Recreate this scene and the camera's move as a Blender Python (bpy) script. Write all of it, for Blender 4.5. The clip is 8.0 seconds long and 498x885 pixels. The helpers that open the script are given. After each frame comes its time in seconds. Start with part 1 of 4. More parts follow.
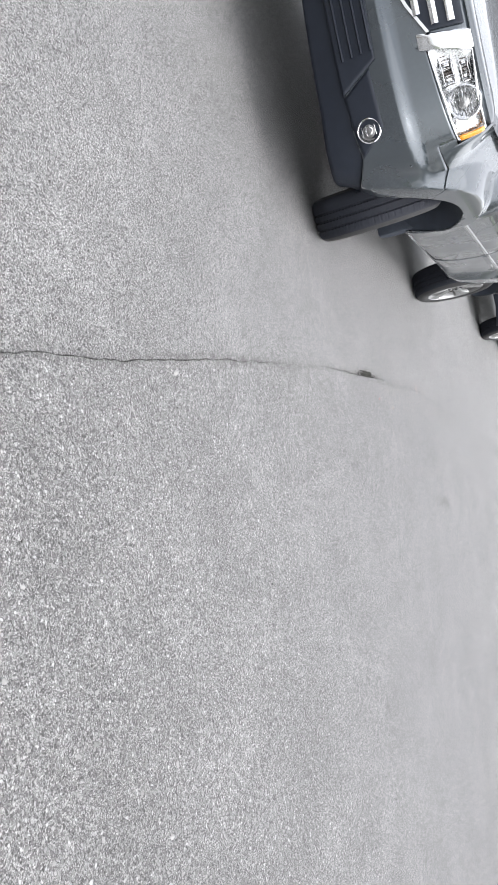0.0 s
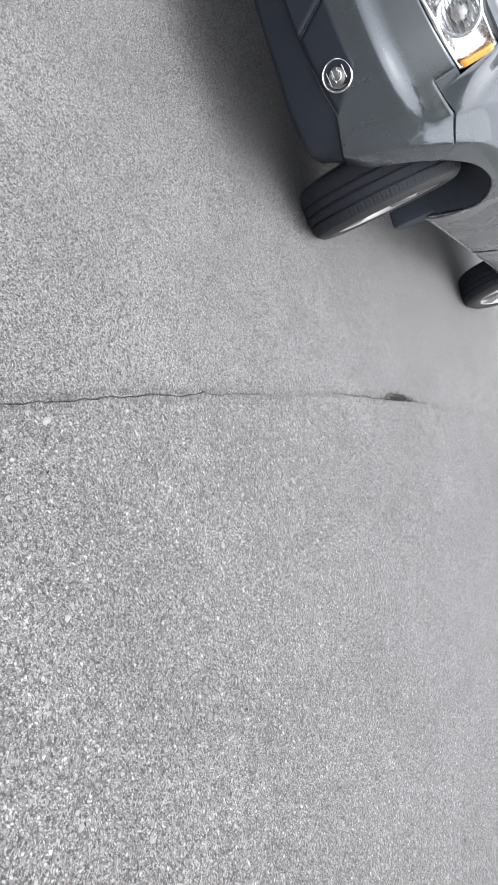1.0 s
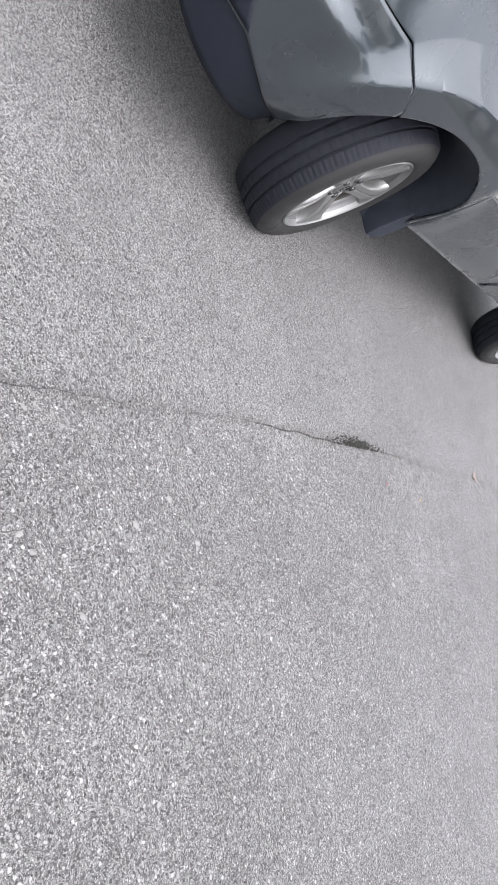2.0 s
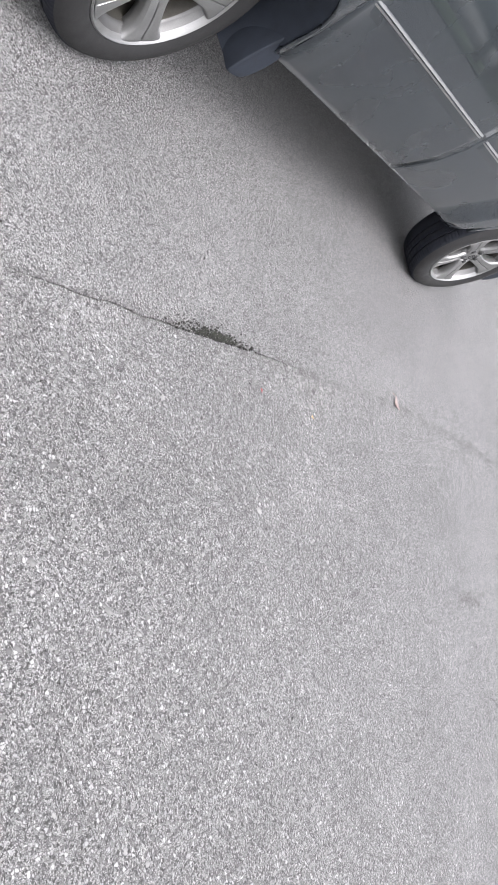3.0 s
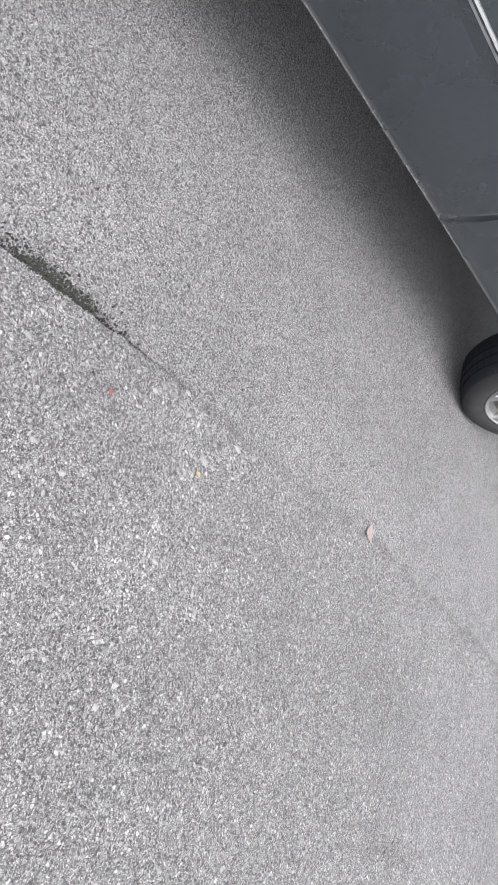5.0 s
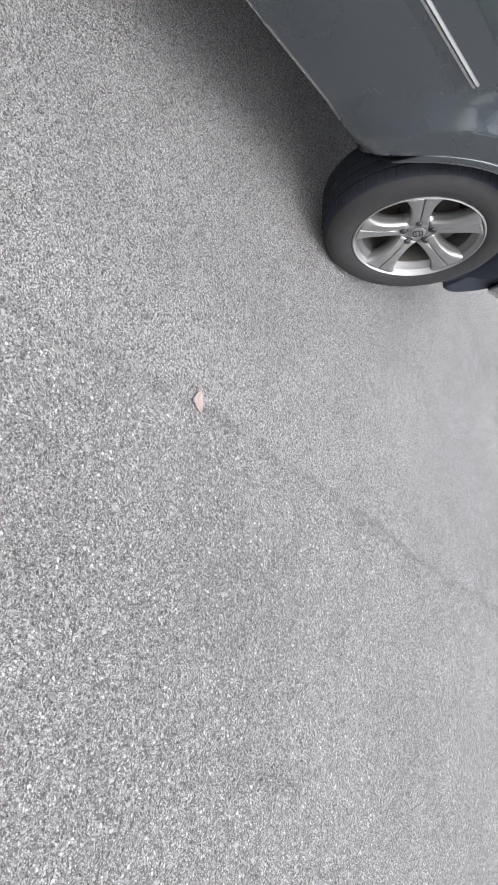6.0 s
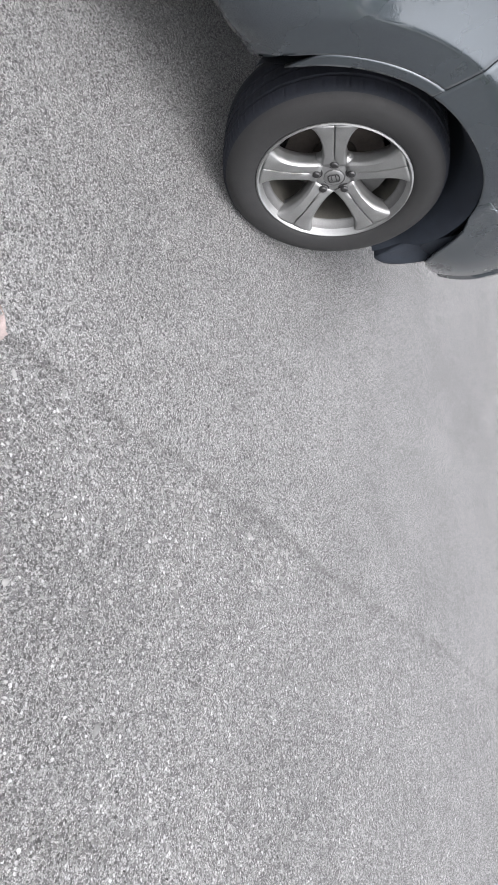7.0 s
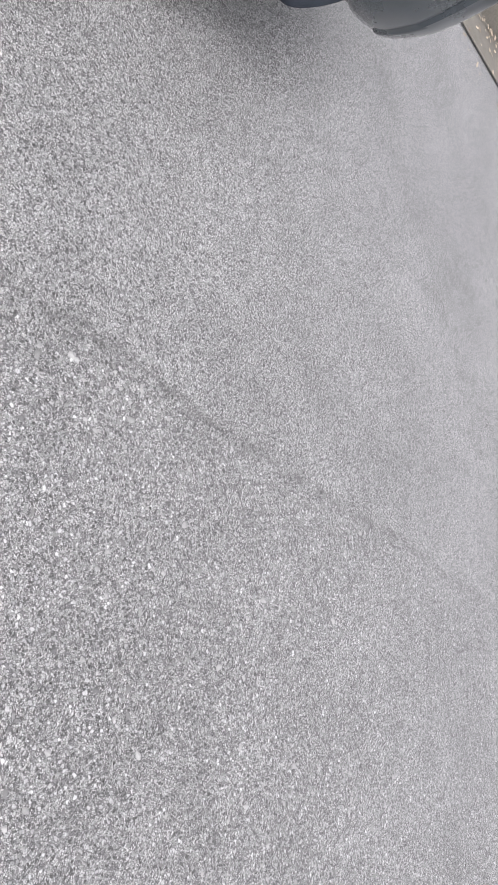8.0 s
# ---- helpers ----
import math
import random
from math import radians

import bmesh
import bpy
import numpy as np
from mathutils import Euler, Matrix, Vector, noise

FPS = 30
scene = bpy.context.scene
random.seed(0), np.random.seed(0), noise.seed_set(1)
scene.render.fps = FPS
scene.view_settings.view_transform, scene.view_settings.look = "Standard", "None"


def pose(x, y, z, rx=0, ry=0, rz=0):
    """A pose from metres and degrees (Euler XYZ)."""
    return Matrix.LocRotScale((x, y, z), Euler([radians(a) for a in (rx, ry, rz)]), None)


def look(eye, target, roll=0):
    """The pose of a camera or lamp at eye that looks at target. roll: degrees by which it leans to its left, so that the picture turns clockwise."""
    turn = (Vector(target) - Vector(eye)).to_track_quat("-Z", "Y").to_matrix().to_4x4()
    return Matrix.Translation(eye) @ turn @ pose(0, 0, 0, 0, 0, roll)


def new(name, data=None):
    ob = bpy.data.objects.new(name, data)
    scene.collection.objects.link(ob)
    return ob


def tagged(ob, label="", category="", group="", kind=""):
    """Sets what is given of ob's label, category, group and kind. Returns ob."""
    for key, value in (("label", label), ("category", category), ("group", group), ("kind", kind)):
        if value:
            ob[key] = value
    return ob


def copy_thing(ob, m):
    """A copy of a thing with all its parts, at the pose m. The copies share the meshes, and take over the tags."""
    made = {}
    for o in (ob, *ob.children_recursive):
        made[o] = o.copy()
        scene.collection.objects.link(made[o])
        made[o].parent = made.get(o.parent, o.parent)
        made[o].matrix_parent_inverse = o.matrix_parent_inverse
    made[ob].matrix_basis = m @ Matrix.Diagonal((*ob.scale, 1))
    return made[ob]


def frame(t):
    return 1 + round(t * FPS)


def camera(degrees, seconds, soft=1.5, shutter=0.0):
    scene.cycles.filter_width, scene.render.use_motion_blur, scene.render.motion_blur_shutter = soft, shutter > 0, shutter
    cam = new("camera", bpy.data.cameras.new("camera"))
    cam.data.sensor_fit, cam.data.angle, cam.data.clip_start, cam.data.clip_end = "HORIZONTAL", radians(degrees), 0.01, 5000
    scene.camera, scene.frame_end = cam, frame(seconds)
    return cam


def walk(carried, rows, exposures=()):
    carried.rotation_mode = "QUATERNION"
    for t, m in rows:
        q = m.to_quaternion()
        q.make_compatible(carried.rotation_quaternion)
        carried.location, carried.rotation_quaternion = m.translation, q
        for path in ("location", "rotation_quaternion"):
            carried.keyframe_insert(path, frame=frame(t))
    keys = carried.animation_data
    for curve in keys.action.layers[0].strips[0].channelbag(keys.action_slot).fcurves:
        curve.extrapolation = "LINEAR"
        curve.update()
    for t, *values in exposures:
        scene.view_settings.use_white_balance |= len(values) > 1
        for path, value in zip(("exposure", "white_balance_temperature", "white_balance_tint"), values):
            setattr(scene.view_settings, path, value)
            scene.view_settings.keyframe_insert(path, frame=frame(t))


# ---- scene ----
cam = camera(38.4, 8.0, soft=0.9)
PATH = [
    (0, (1.288, -4.203, 1.230), (1.219, -2.391, 0.385), 79.0),
    (0.3, (1.300, -3.903, 1.226), (1.175, -2.118, 0.332), 76.9),
    (0.5, (1.302, -3.710, 1.232), (1.165, -1.952, 0.289), 79.3),
    (0.8, (1.311, -3.387, 1.227), (1.232, -1.634, 0.268), 73.6),
    (1, (1.304, -3.236, 1.233), (1.057, -1.535, 0.210), 70.3),
    (1.2, (1.322, -3.023, 1.246), (0.966, -1.391, 0.147), 69.5),
    (2.3, (1.475, -2.029, 1.233), (0.945, -0.392, 0.214), 71.7),
    (2.5, (1.523, -1.875, 1.253), (0.892, -0.270, 0.241), 71.1),
    (2.7, (1.563, -1.722, 1.251), (0.916, -0.127, 0.231), 72.6),
    (3, (1.656, -1.445, 1.241), (1.251, 0.207, 0.188), 71.8),
    (3.2, (1.669, -1.337, 1.236), (1.281, 0.356, 0.244), 75.3),
    (3.5, (1.688, -1.137, 1.238), (1.042, 0.402, 0.136), 80.9),
    (3.8, (1.749, -0.952, 1.221), (1.130, 0.579, 0.093), 79.7),
    (4, (1.743, -0.818, 1.229), (1.191, 0.696, 0.044), 81.3),
    (4.2, (1.713, -0.712, 1.250), (1.240, 0.843, 0.084), 83.1),
    (5.3, (1.696, -0.034, 1.236), (0.821, 1.307, 0.039), 81.3),
    (5.5, (1.679, 0.146, 1.240), (0.980, 1.561, 0.011), 80.9),
    (5.7, (1.683, 0.265, 1.273), (0.976, 1.793, 0.193), 76.3),
    (5.9, (1.672, 0.405, 1.272), (1.060, 1.943, 0.148), 76.7),
    (6, (1.665, 0.474, 1.265), (1.008, 1.985, 0.131), 77.5),
    (6.2, (1.656, 0.578, 1.270), (0.790, 1.976, 0.131), 83.7),
    (6.5, (1.668, 0.753, 1.285), (0.688, 2.088, 0.163), 81.4),
    (6.8, (1.674, 0.993, 1.291), (0.919, 2.452, 0.150), 86.3),
    (7, (1.680, 1.153, 1.286), (0.913, 2.628, 0.175), 78.1),
    (7.2, (1.677, 1.297, 1.265), (1.019, 2.784, 0.100), 73.7),
    (7.3, (1.680, 1.365, 1.255), (0.998, 2.845, 0.095), 73.1),
    (7.5, (1.707, 1.566, 1.256), (1.066, 3.037, 0.063), 72.8),
    (7.8, (1.745, 1.825, 1.269), (1.156, 3.295, 0.048), 75.3),
    (8, (1.736, 2.029, 1.272), (1.133, 3.489, 0.044), 80.1),
]
walk(cam, [(t, look(eye, target, roll)) for t, eye, target, roll in PATH],
     exposures=[(0.0, 1.93, 6420, 11), (0.6, 1.85, 6410, 11), (1.2, 1.85, 6410, 12), (2.5, 1.96, 6370, 15), (3.0, 1.98, 6430, 14), (3.5, 1.92, 6460, 12), (5.5, 1.92, 6420, 12), (7.2, 1.89, 6420, 12), (8.0, 1.86, 6420, 14)])

# ---- light: bright overcast sky, very soft sun from high above ----
world = bpy.data.worlds.new("overcast_sky")
scene.world = world
world.use_nodes = True
wn, wl = world.node_tree.nodes, world.node_tree.links
sky = wn.new("ShaderNodeTexSky")
sky.sky_type = "NISHITA"
sky.sun_disc = False
sky.sun_elevation = radians(64)
sky.sun_rotation = radians(112)
sky.air_density, sky.dust_density = 1.0, 4.0
pale = wn.new("ShaderNodeHueSaturation")
pale.inputs["Saturation"].default_value = 0.16
wl.new(sky.outputs[0], pale.inputs["Color"])
wl.new(pale.outputs[0], wn["Background"].inputs["Color"])
wn["Background"].inputs["Strength"].default_value = 0.15
sun_data = bpy.data.lights.new("sun", "SUN")
sun_data.energy, sun_data.angle, sun_data.color = 0.6, radians(110), (1.0, 0.98, 0.95)
sun = new("sun", sun_data)
sun.matrix_world = look((5.2, -2.1, 11.5), (0, 0, 0))


# ---- materials ----
def mat(name, color, rough=0.5, metal=0.0, coat=0.0, vary=0.0, scale=30.0, bump=0.0, bump_scale=200.0, trans=0.0, dust=0.0, spec=0.5):
    m = bpy.data.materials.new(name)
    m.use_nodes = True
    n, l = m.node_tree.nodes, m.node_tree.links
    p = n["Principled BSDF"]
    p.inputs["Base Color"].default_value = (*color, 1)
    p.inputs["Roughness"].default_value = rough
    p.inputs["Metallic"].default_value = metal
    p.inputs["Coat Weight"].default_value = coat
    p.inputs["Coat Roughness"].default_value = 0.035
    p.inputs["Transmission Weight"].default_value = trans
    p.inputs["Specular IOR Level"].default_value = spec
    geo = n.new("ShaderNodeNewGeometry")
    if vary or dust:
        a = n.new("ShaderNodeTexNoise")
        a.inputs["Scale"].default_value, a.inputs["Detail"].default_value = scale, 6
        b = n.new("ShaderNodeTexNoise")
        b.inputs["Scale"].default_value, b.inputs["Detail"].default_value = scale * 14, 3
        l.new(geo.outputs["Position"], a.inputs["Vector"])
        l.new(geo.outputs["Position"], b.inputs["Vector"])
        add = n.new("ShaderNodeMath")
        add.operation = "ADD"
        l.new(a.outputs["Fac"], add.inputs[0])
        l.new(b.outputs["Fac"], add.inputs[1])
        r = n.new("ShaderNodeMapRange")
        r.inputs["From Min"].default_value, r.inputs["From Max"].default_value = 0.65, 1.35
        r.inputs["To Min"].default_value, r.inputs["To Max"].default_value = 1 - vary, 1 + vary
        l.new(add.outputs[0], r.inputs["Value"])
        mul = n.new("ShaderNodeVectorMath")
        mul.operation = "MULTIPLY"
        mul.inputs[0].default_value = color
        l.new(r.outputs[0], mul.inputs[1])
        l.new(mul.outputs[0], p.inputs["Base Color"])
        rr = n.new("ShaderNodeMapRange")
        rr.inputs["From Min"].default_value, rr.inputs["From Max"].default_value = 0.35, 0.7
        rr.inputs["To Min"].default_value, rr.inputs["To Max"].default_value = rough, min(1, rough + 0.05 + dust)
        l.new(a.outputs["Fac"], rr.inputs["Value"])
        l.new(rr.outputs[0], p.inputs["Roughness"])
    if bump:
        c = n.new("ShaderNodeTexNoise")
        c.inputs["Scale"].default_value, c.inputs["Detail"].default_value = bump_scale, 4
        l.new(geo.outputs["Position"], c.inputs["Vector"])
        bm_ = n.new("ShaderNodeBump")
        bm_.inputs["Strength"].default_value, bm_.inputs["Distance"].default_value = bump, 0.002
        l.new(c.outputs["Fac"], bm_.inputs["Height"])
        l.new(bm_.outputs[0], p.inputs["Normal"])
    return m


PAINT = mat("slate_grey_metallic_paint", (0.050, 0.060, 0.069), 0.24, 0.65, 1.0, 0.05, 4, dust=0.04, spec=0.3)
PAINT_DARK = mat("dark_navy_paint", (0.008, 0.01, 0.018), 0.3, 0.2, 1.0, 0.05, 6)
BLACK_PLASTIC = mat("black_textured_plastic", (0.0105, 0.0132, 0.0195), 0.50, 0, 0, 0.15, 20, 0.25, 900, spec=0.2)
UNDERBODY = mat("underbody_black", (0.014, 0.014, 0.015), 0.85, 0, 0, 0.3, 12, 0.4, 150)
LINER = mat("wheel_liner_felt", (0.015, 0.019, 0.027), 0.75, 0, 0, 0.3, 25, 0.5, 300, spec=0.3)
RUBBER = mat("tyre_rubber", (0.0145, 0.0145, 0.0150), 0.66, 0, 0, 0.22, 18, 0.2, 500, dust=0.1, spec=0.35)
# darker copy of the rubber: the tread's shade is put into its colour
TREAD_SHADED = mat("shaded_tread_rubber", (0.0115, 0.0130, 0.0180), 0.75, 0, 0, 0.22, 18, 0.2, 500, spec=0.2)
ALLOY = mat("silver_painted_alloy", (0.215, 0.217, 0.216), 0.36, 0.75, 0.3, 0.14, 25, dust=0.10)
ALLOY_DARK = mat("grey_alloy_barrel", (0.12, 0.12, 0.12), 0.45, 0.7, 0, 0.2, 25)
BARREL = mat("dusty_inner_barrel", (0.060, 0.057, 0.050), 0.6, 0.4, 0, 0.3, 25)
STEEL = mat("rusty_brake_steel", (0.07, 0.06, 0.054), 0.5, 0.7, 0, 0.3, 40)
NUT = mat("dull_steel_nut", (0.065, 0.065, 0.066), 0.32, 0.9, 0, 0.15, 60)
CHROME = mat("bright_chrome", (0.62, 0.63, 0.64), 0.10, 1.0, 0, 0.04, 30)
REFLECTOR = mat("lamp_reflector", (0.66, 0.67, 0.69), 0.16, 1.0, 0, 0.05, 40)
LAMP_GREY = mat("grey_lamp_housing", (0.50, 0.51, 0.52), 0.24, 0.85, 0, 0.25, 60)
AMBER = mat("amber_plastic", (0.55, 0.2, 0.012), 0.25, 0, 0.6, 0.06, 40)
GLASS_DARK = mat("tinted_window_glass", (0.010, 0.012, 0.013), 0.04, 0, 0.5, 0.05, 10)
CONCRETE = mat("stained_concrete", (0.070, 0.064, 0.054), 0.85, 0, 0, 0.30, 7, 0.6, 120)
EARTH = mat("leafy_earth", (0.048, 0.04, 0.027), 0.95, 0, 0, 0.55, 5, 1.0, 60)
LEAF_DRY = mat("dry_pinkish_leaf", (0.205, 0.168, 0.16), 0.75, 0, 0, 0.38, 45, 0.4, 300)
LEAF_STEM = mat("leaf_stem_brown", (0.18, 0.1, 0.07), 0.7, 0, 0, 0.15, 60)
LEAF_YELLOW = mat("yellowed_leaf_scrap", (0.34, 0.25, 0.1), 0.65, 0, 0, 0.2, 80)
LEAF_RED = mat("red_leaf_scrap", (0.22, 0.03, 0.035), 0.6, 0, 0, 0.2, 80)
SOIL = mat("dark_damp_soil", (0.015, 0.015, 0.0135), 0.95, 0, 0, 0.4, 60, 0.6, 400)
FOLIAGE = mat("street_tree_foliage", (0.045, 0.075, 0.028), 0.6, 0, 0, 0.45, 3)
BARK = mat("grey_brown_bark", (0.11, 0.085, 0.065), 0.9, 0, 0, 0.3, 9, 0.8, 60)
LAWN = mat("mown_lawn", (0.055, 0.085, 0.03), 0.9, 0, 0, 0.35, 4, 0.6, 80)
MOSS = mat("dark_weed_green", (0.019, 0.022, 0.014), 0.8, 0, 0, 0.3, 60)

lens_mat = bpy.data.materials.new("clear_lamp_lens")
lens_mat.use_nodes = True
lp = lens_mat.node_tree.nodes["Principled BSDF"]
lp.inputs["Transmission Weight"].default_value = 1.0
lp.inputs["Roughness"].default_value = 0.02
lp.inputs["IOR"].default_value = 1.12


def island_mat(name, dark, light, rough):
    """Stone or litter pieces that differ from one another."""
    m = bpy.data.materials.new(name)
    m.use_nodes = True
    n, l = m.node_tree.nodes, m.node_tree.links
    geo = n.new("ShaderNodeNewGeometry")
    ramp = n.new("ShaderNodeValToRGB")
    ramp.color_ramp.elements[0].color = (*dark, 1)
    ramp.color_ramp.elements[1].color = (*light, 1)
    l.new(geo.outputs["Random Per Island"], ramp.inputs[0])
    noi = n.new("ShaderNodeTexNoise")
    noi.inputs["Scale"].default_value = 350
    l.new(geo.outputs["Position"], noi.inputs["Vector"])
    mr = n.new("ShaderNodeMapRange")
    mr.inputs["To Min"].default_value, mr.inputs["To Max"].default_value = 0.75, 1.25
    l.new(noi.outputs["Fac"], mr.inputs["Value"])
    mul = n.new("ShaderNodeVectorMath")
    mul.operation = "MULTIPLY"
    l.new(ramp.outputs[0], mul.inputs[0])
    l.new(mr.outputs[0], mul.inputs[1])
    l.new(mul.outputs[0], n["Principled BSDF"].inputs["Base Color"])
    n["Principled BSDF"].inputs["Roughness"].default_value = rough
    return m


STONE = island_mat("asphalt_aggregate_stone", (0.070, 0.070, 0.070), (0.235, 0.235, 0.23), 0.85)
LITTER = island_mat("dry_leaf_litter", (0.06, 0.042, 0.025), (0.31, 0.26, 0.20), 0.8)


def asphalt():
    """Worn asphalt: stones in dark binder; the attribute coarse tells the older, coarser paving from the finer one."""
    m = bpy.data.materials.new("worn_grey_asphalt")
    m.use_nodes = True
    n, l = m.node_tree.nodes, m.node_tree.links
    p = n["Principled BSDF"]
    p.inputs["Roughness"].default_value = 0.74
    p.inputs["Specular IOR Level"].default_value = 0.5
    geo = n.new("ShaderNodeNewGeometry")
    co = n.new("ShaderNodeAttribute")
    co.attribute_name = "coarse"
    # this mask holds real soil and the painted shadow line of the seam
    di = n.new("ShaderNodeAttribute")
    di.attribute_name = "dirt"
    warp = n.new("ShaderNodeTexNoise")
    warp.inputs["Scale"].default_value = 90
    l.new(geo.outputs["Position"], warp.inputs["Vector"])
    wv = n.new("ShaderNodeVectorMath")
    wv.operation = "MULTIPLY_ADD"
    wv.inputs[1].default_value = (0.010, 0.010, 0.010)
    l.new(warp.outputs["Color"], wv.inputs[0])
    l.new(geo.outputs["Position"], wv.inputs[2])

    def stones(scale, lo, hi):
        v = n.new("ShaderNodeTexVoronoi")
        v.inputs["Scale"].default_value = scale
        v.inputs["Randomness"].default_value = 1.0
        l.new(wv.outputs[0], v.inputs["Vector"])
        sep = n.new("ShaderNodeSeparateColor")
        l.new(v.outputs["Color"], sep.inputs[0])
        ramp = n.new("ShaderNodeValToRGB")
        e = ramp.color_ramp.elements
        e[0].color, e[1].color = (lo, lo, lo, 1), (hi, hi, hi * 0.99, 1)
        mid = e.new(0.34)
        k = lo + (hi - lo) * 0.42
        mid.color = (k, k, k * 1.01, 1)
        l.new(sep.outputs[0], ramp.inputs[0])
        edge = n.new("ShaderNodeTexVoronoi")
        edge.feature = "DISTANCE_TO_EDGE"
        edge.inputs["Scale"].default_value = scale
        edge.inputs["Randomness"].default_value = 1.0
        l.new(wv.outputs[0], edge.inputs["Vector"])
        gap = n.new("ShaderNodeMapRange")
        gap.inputs["From Min"].default_value, gap.inputs["From Max"].default_value = 0.02, 0.16
        gap.inputs["To Min"].default_value, gap.inputs["To Max"].default_value = 0.20, 1.0
        l.new(edge.outputs["Distance"], gap.inputs["Value"])
        mul = n.new("ShaderNodeVectorMath")
        mul.operation = "MULTIPLY"
        l.new(ramp.outputs[0], mul.inputs[0])
        l.new(gap.outputs[0], mul.inputs[1])
        return mul.outputs[0], gap.outputs[0], sep.outputs[1]

    big, big_h, pick = stones(120, 0.09, 0.34)
    mid_c, mid_h, pick2 = stones(255, 0.034, 0.302)
    fine, fine_h, _ = stones(255, 0.022, 0.36)

    def mix(f, a, b, kind="RGBA"):
        x = n.new("ShaderNodeMix")
        x.data_type = kind
        i = 6 if kind == "RGBA" else 2
        l.new(f, x.inputs[0])
        l.new(a, x.inputs[i])
        l.new(b, x.inputs[i + 1])
        return x.outputs[2 if kind == "RGBA" else 0]

    def thr(src, lo, hi):
        r = n.new("ShaderNodeMapRange")
        r.inputs["From Min"].default_value, r.inputs["From Max"].default_value = lo, hi
        l.new(src, r.inputs["Value"])
        return r.outputs[0]

    few = thr(pick, 0.80, 0.85)
    coarse_c = mix(few, mid_c, big)
    coarse_h = mix(few, mid_h, big_h, "FLOAT")
    some = thr(pick2, 0.78, 0.84)
    fine_c = mix(some, fine, mid_c)
    fine_h2 = mix(some, fine_h, mid_h, "FLOAT")
    col = mix(co.outputs["Fac"], fine_c, coarse_c)
    hgt = mix(co.outputs["Fac"], fine_h2, coarse_h, "FLOAT")
    # broad worn and tinted areas
    wide = n.new("ShaderNodeTexNoise")
    wide.inputs["Scale"].default_value, wide.inputs["Detail"].default_value = 1.7, 9
    wide.inputs["Roughness"].default_value = 0.68
    l.new(geo.outputs["Position"], wide.inputs["Vector"])
    wr = n.new("ShaderNodeMapRange")
    wr.inputs["From Min"].default_value, wr.inputs["From Max"].default_value = 0.3, 0.7
    wr.inputs["To Min"].default_value, wr.inputs["To Max"].default_value = 0.84, 1.16
    l.new(wide.outputs["Fac"], wr.inputs["Value"])
    mul = n.new("ShaderNodeVectorMath")
    mul.operation = "MULTIPLY"
    l.new(col, mul.inputs[0])
    l.new(wr.outputs[0], mul.inputs[1])
    grit = n.new("ShaderNodeTexNoise")
    grit.inputs["Scale"].default_value, grit.inputs["Detail"].default_value = 700, 2
    l.new(geo.outputs["Position"], grit.inputs["Vector"])
    gr = n.new("ShaderNodeMapRange")
    gr.inputs["From Min"].default_value, gr.inputs["From Max"].default_value = 0.3, 0.7
    gr.inputs["To Min"].default_value, gr.inputs["To Max"].default_value = 0.72, 1.28
    l.new(grit.outputs["Fac"], gr.inputs["Value"])
    clot = n.new("ShaderNodeTexNoise")
    clot.inputs["Scale"].default_value, clot.inputs["Detail"].default_value = 160, 3
    l.new(geo.outputs["Position"], clot.inputs["Vector"])
    cr = n.new("ShaderNodeMapRange")
    cr.inputs["From Min"].default_value, cr.inputs["From Max"].default_value = 0.33, 0.67
    cr.inputs["To Min"].default_value, cr.inputs["To Max"].default_value = 0.80, 1.20
    l.new(clot.outputs["Fac"], cr.inputs["Value"])
    clotted = n.new("ShaderNodeMath")
    clotted.operation = "MULTIPLY"
    l.new(gr.outputs[0], clotted.inputs[0])
    l.new(cr.outputs[0], clotted.inputs[1])
    mul2 = n.new("ShaderNodeVectorMath")
    mul2.operation = "MULTIPLY"
    l.new(mul.outputs[0], mul2.inputs[0])
    l.new(clotted.outputs[0], mul2.inputs[1])
    soil = n.new("ShaderNodeRGB")
    soil.outputs[0].default_value = (0.024, 0.0235, 0.022, 1)
    patchy = n.new("ShaderNodeTexNoise")
    patchy.inputs["Scale"].default_value, patchy.inputs["Detail"].default_value = 130, 4
    l.new(geo.outputs["Position"], patchy.inputs["Vector"])
    pr = n.new("ShaderNodeMapRange")
    pr.inputs["From Min"].default_value, pr.inputs["From Max"].default_value = 0.38, 0.62
    pr.inputs["To Min"].default_value, pr.inputs["To Max"].default_value = 0.42, 1.30
    l.new(patchy.outputs["Fac"], pr.inputs["Value"])
    dm = n.new("ShaderNodeMath")
    dm.operation = "MULTIPLY"
    dm.use_clamp = True
    l.new(di.outputs["Fac"], dm.inputs[0])
    l.new(pr.outputs[0], dm.inputs[1])
    l.new(mix(dm.outputs[0], mul2.outputs[0], soil.outputs[0]), p.inputs["Base Color"])
    hs = n.new("ShaderNodeMath")
    hs.operation = "MULTIPLY_ADD"
    hs.inputs[1].default_value = 0.25
    l.new(grit.outputs["Fac"], hs.inputs[0])
    l.new(hgt, hs.inputs[2])
    b = n.new("ShaderNodeBump")
    b.inputs["Strength"].default_value, b.inputs["Distance"].default_value = 0.8, 0.0035
    l.new(hs.outputs[0], b.inputs["Height"])
    l.new(b.outputs[0], p.inputs["Normal"])
    return m


ASPHALT = asphalt()


# ---- building helpers ----
def link_mesh(name, bm, material, smooth=True):
    me = bpy.data.meshes.new(name)
    bm.to_mesh(me)
    bm.free()
    me.materials.append(material)
    if smooth:
        for f in me.polygons:
            f.use_smooth = True
        me.set_sharp_from_angle(angle=radians(38))
    return new(name, me)


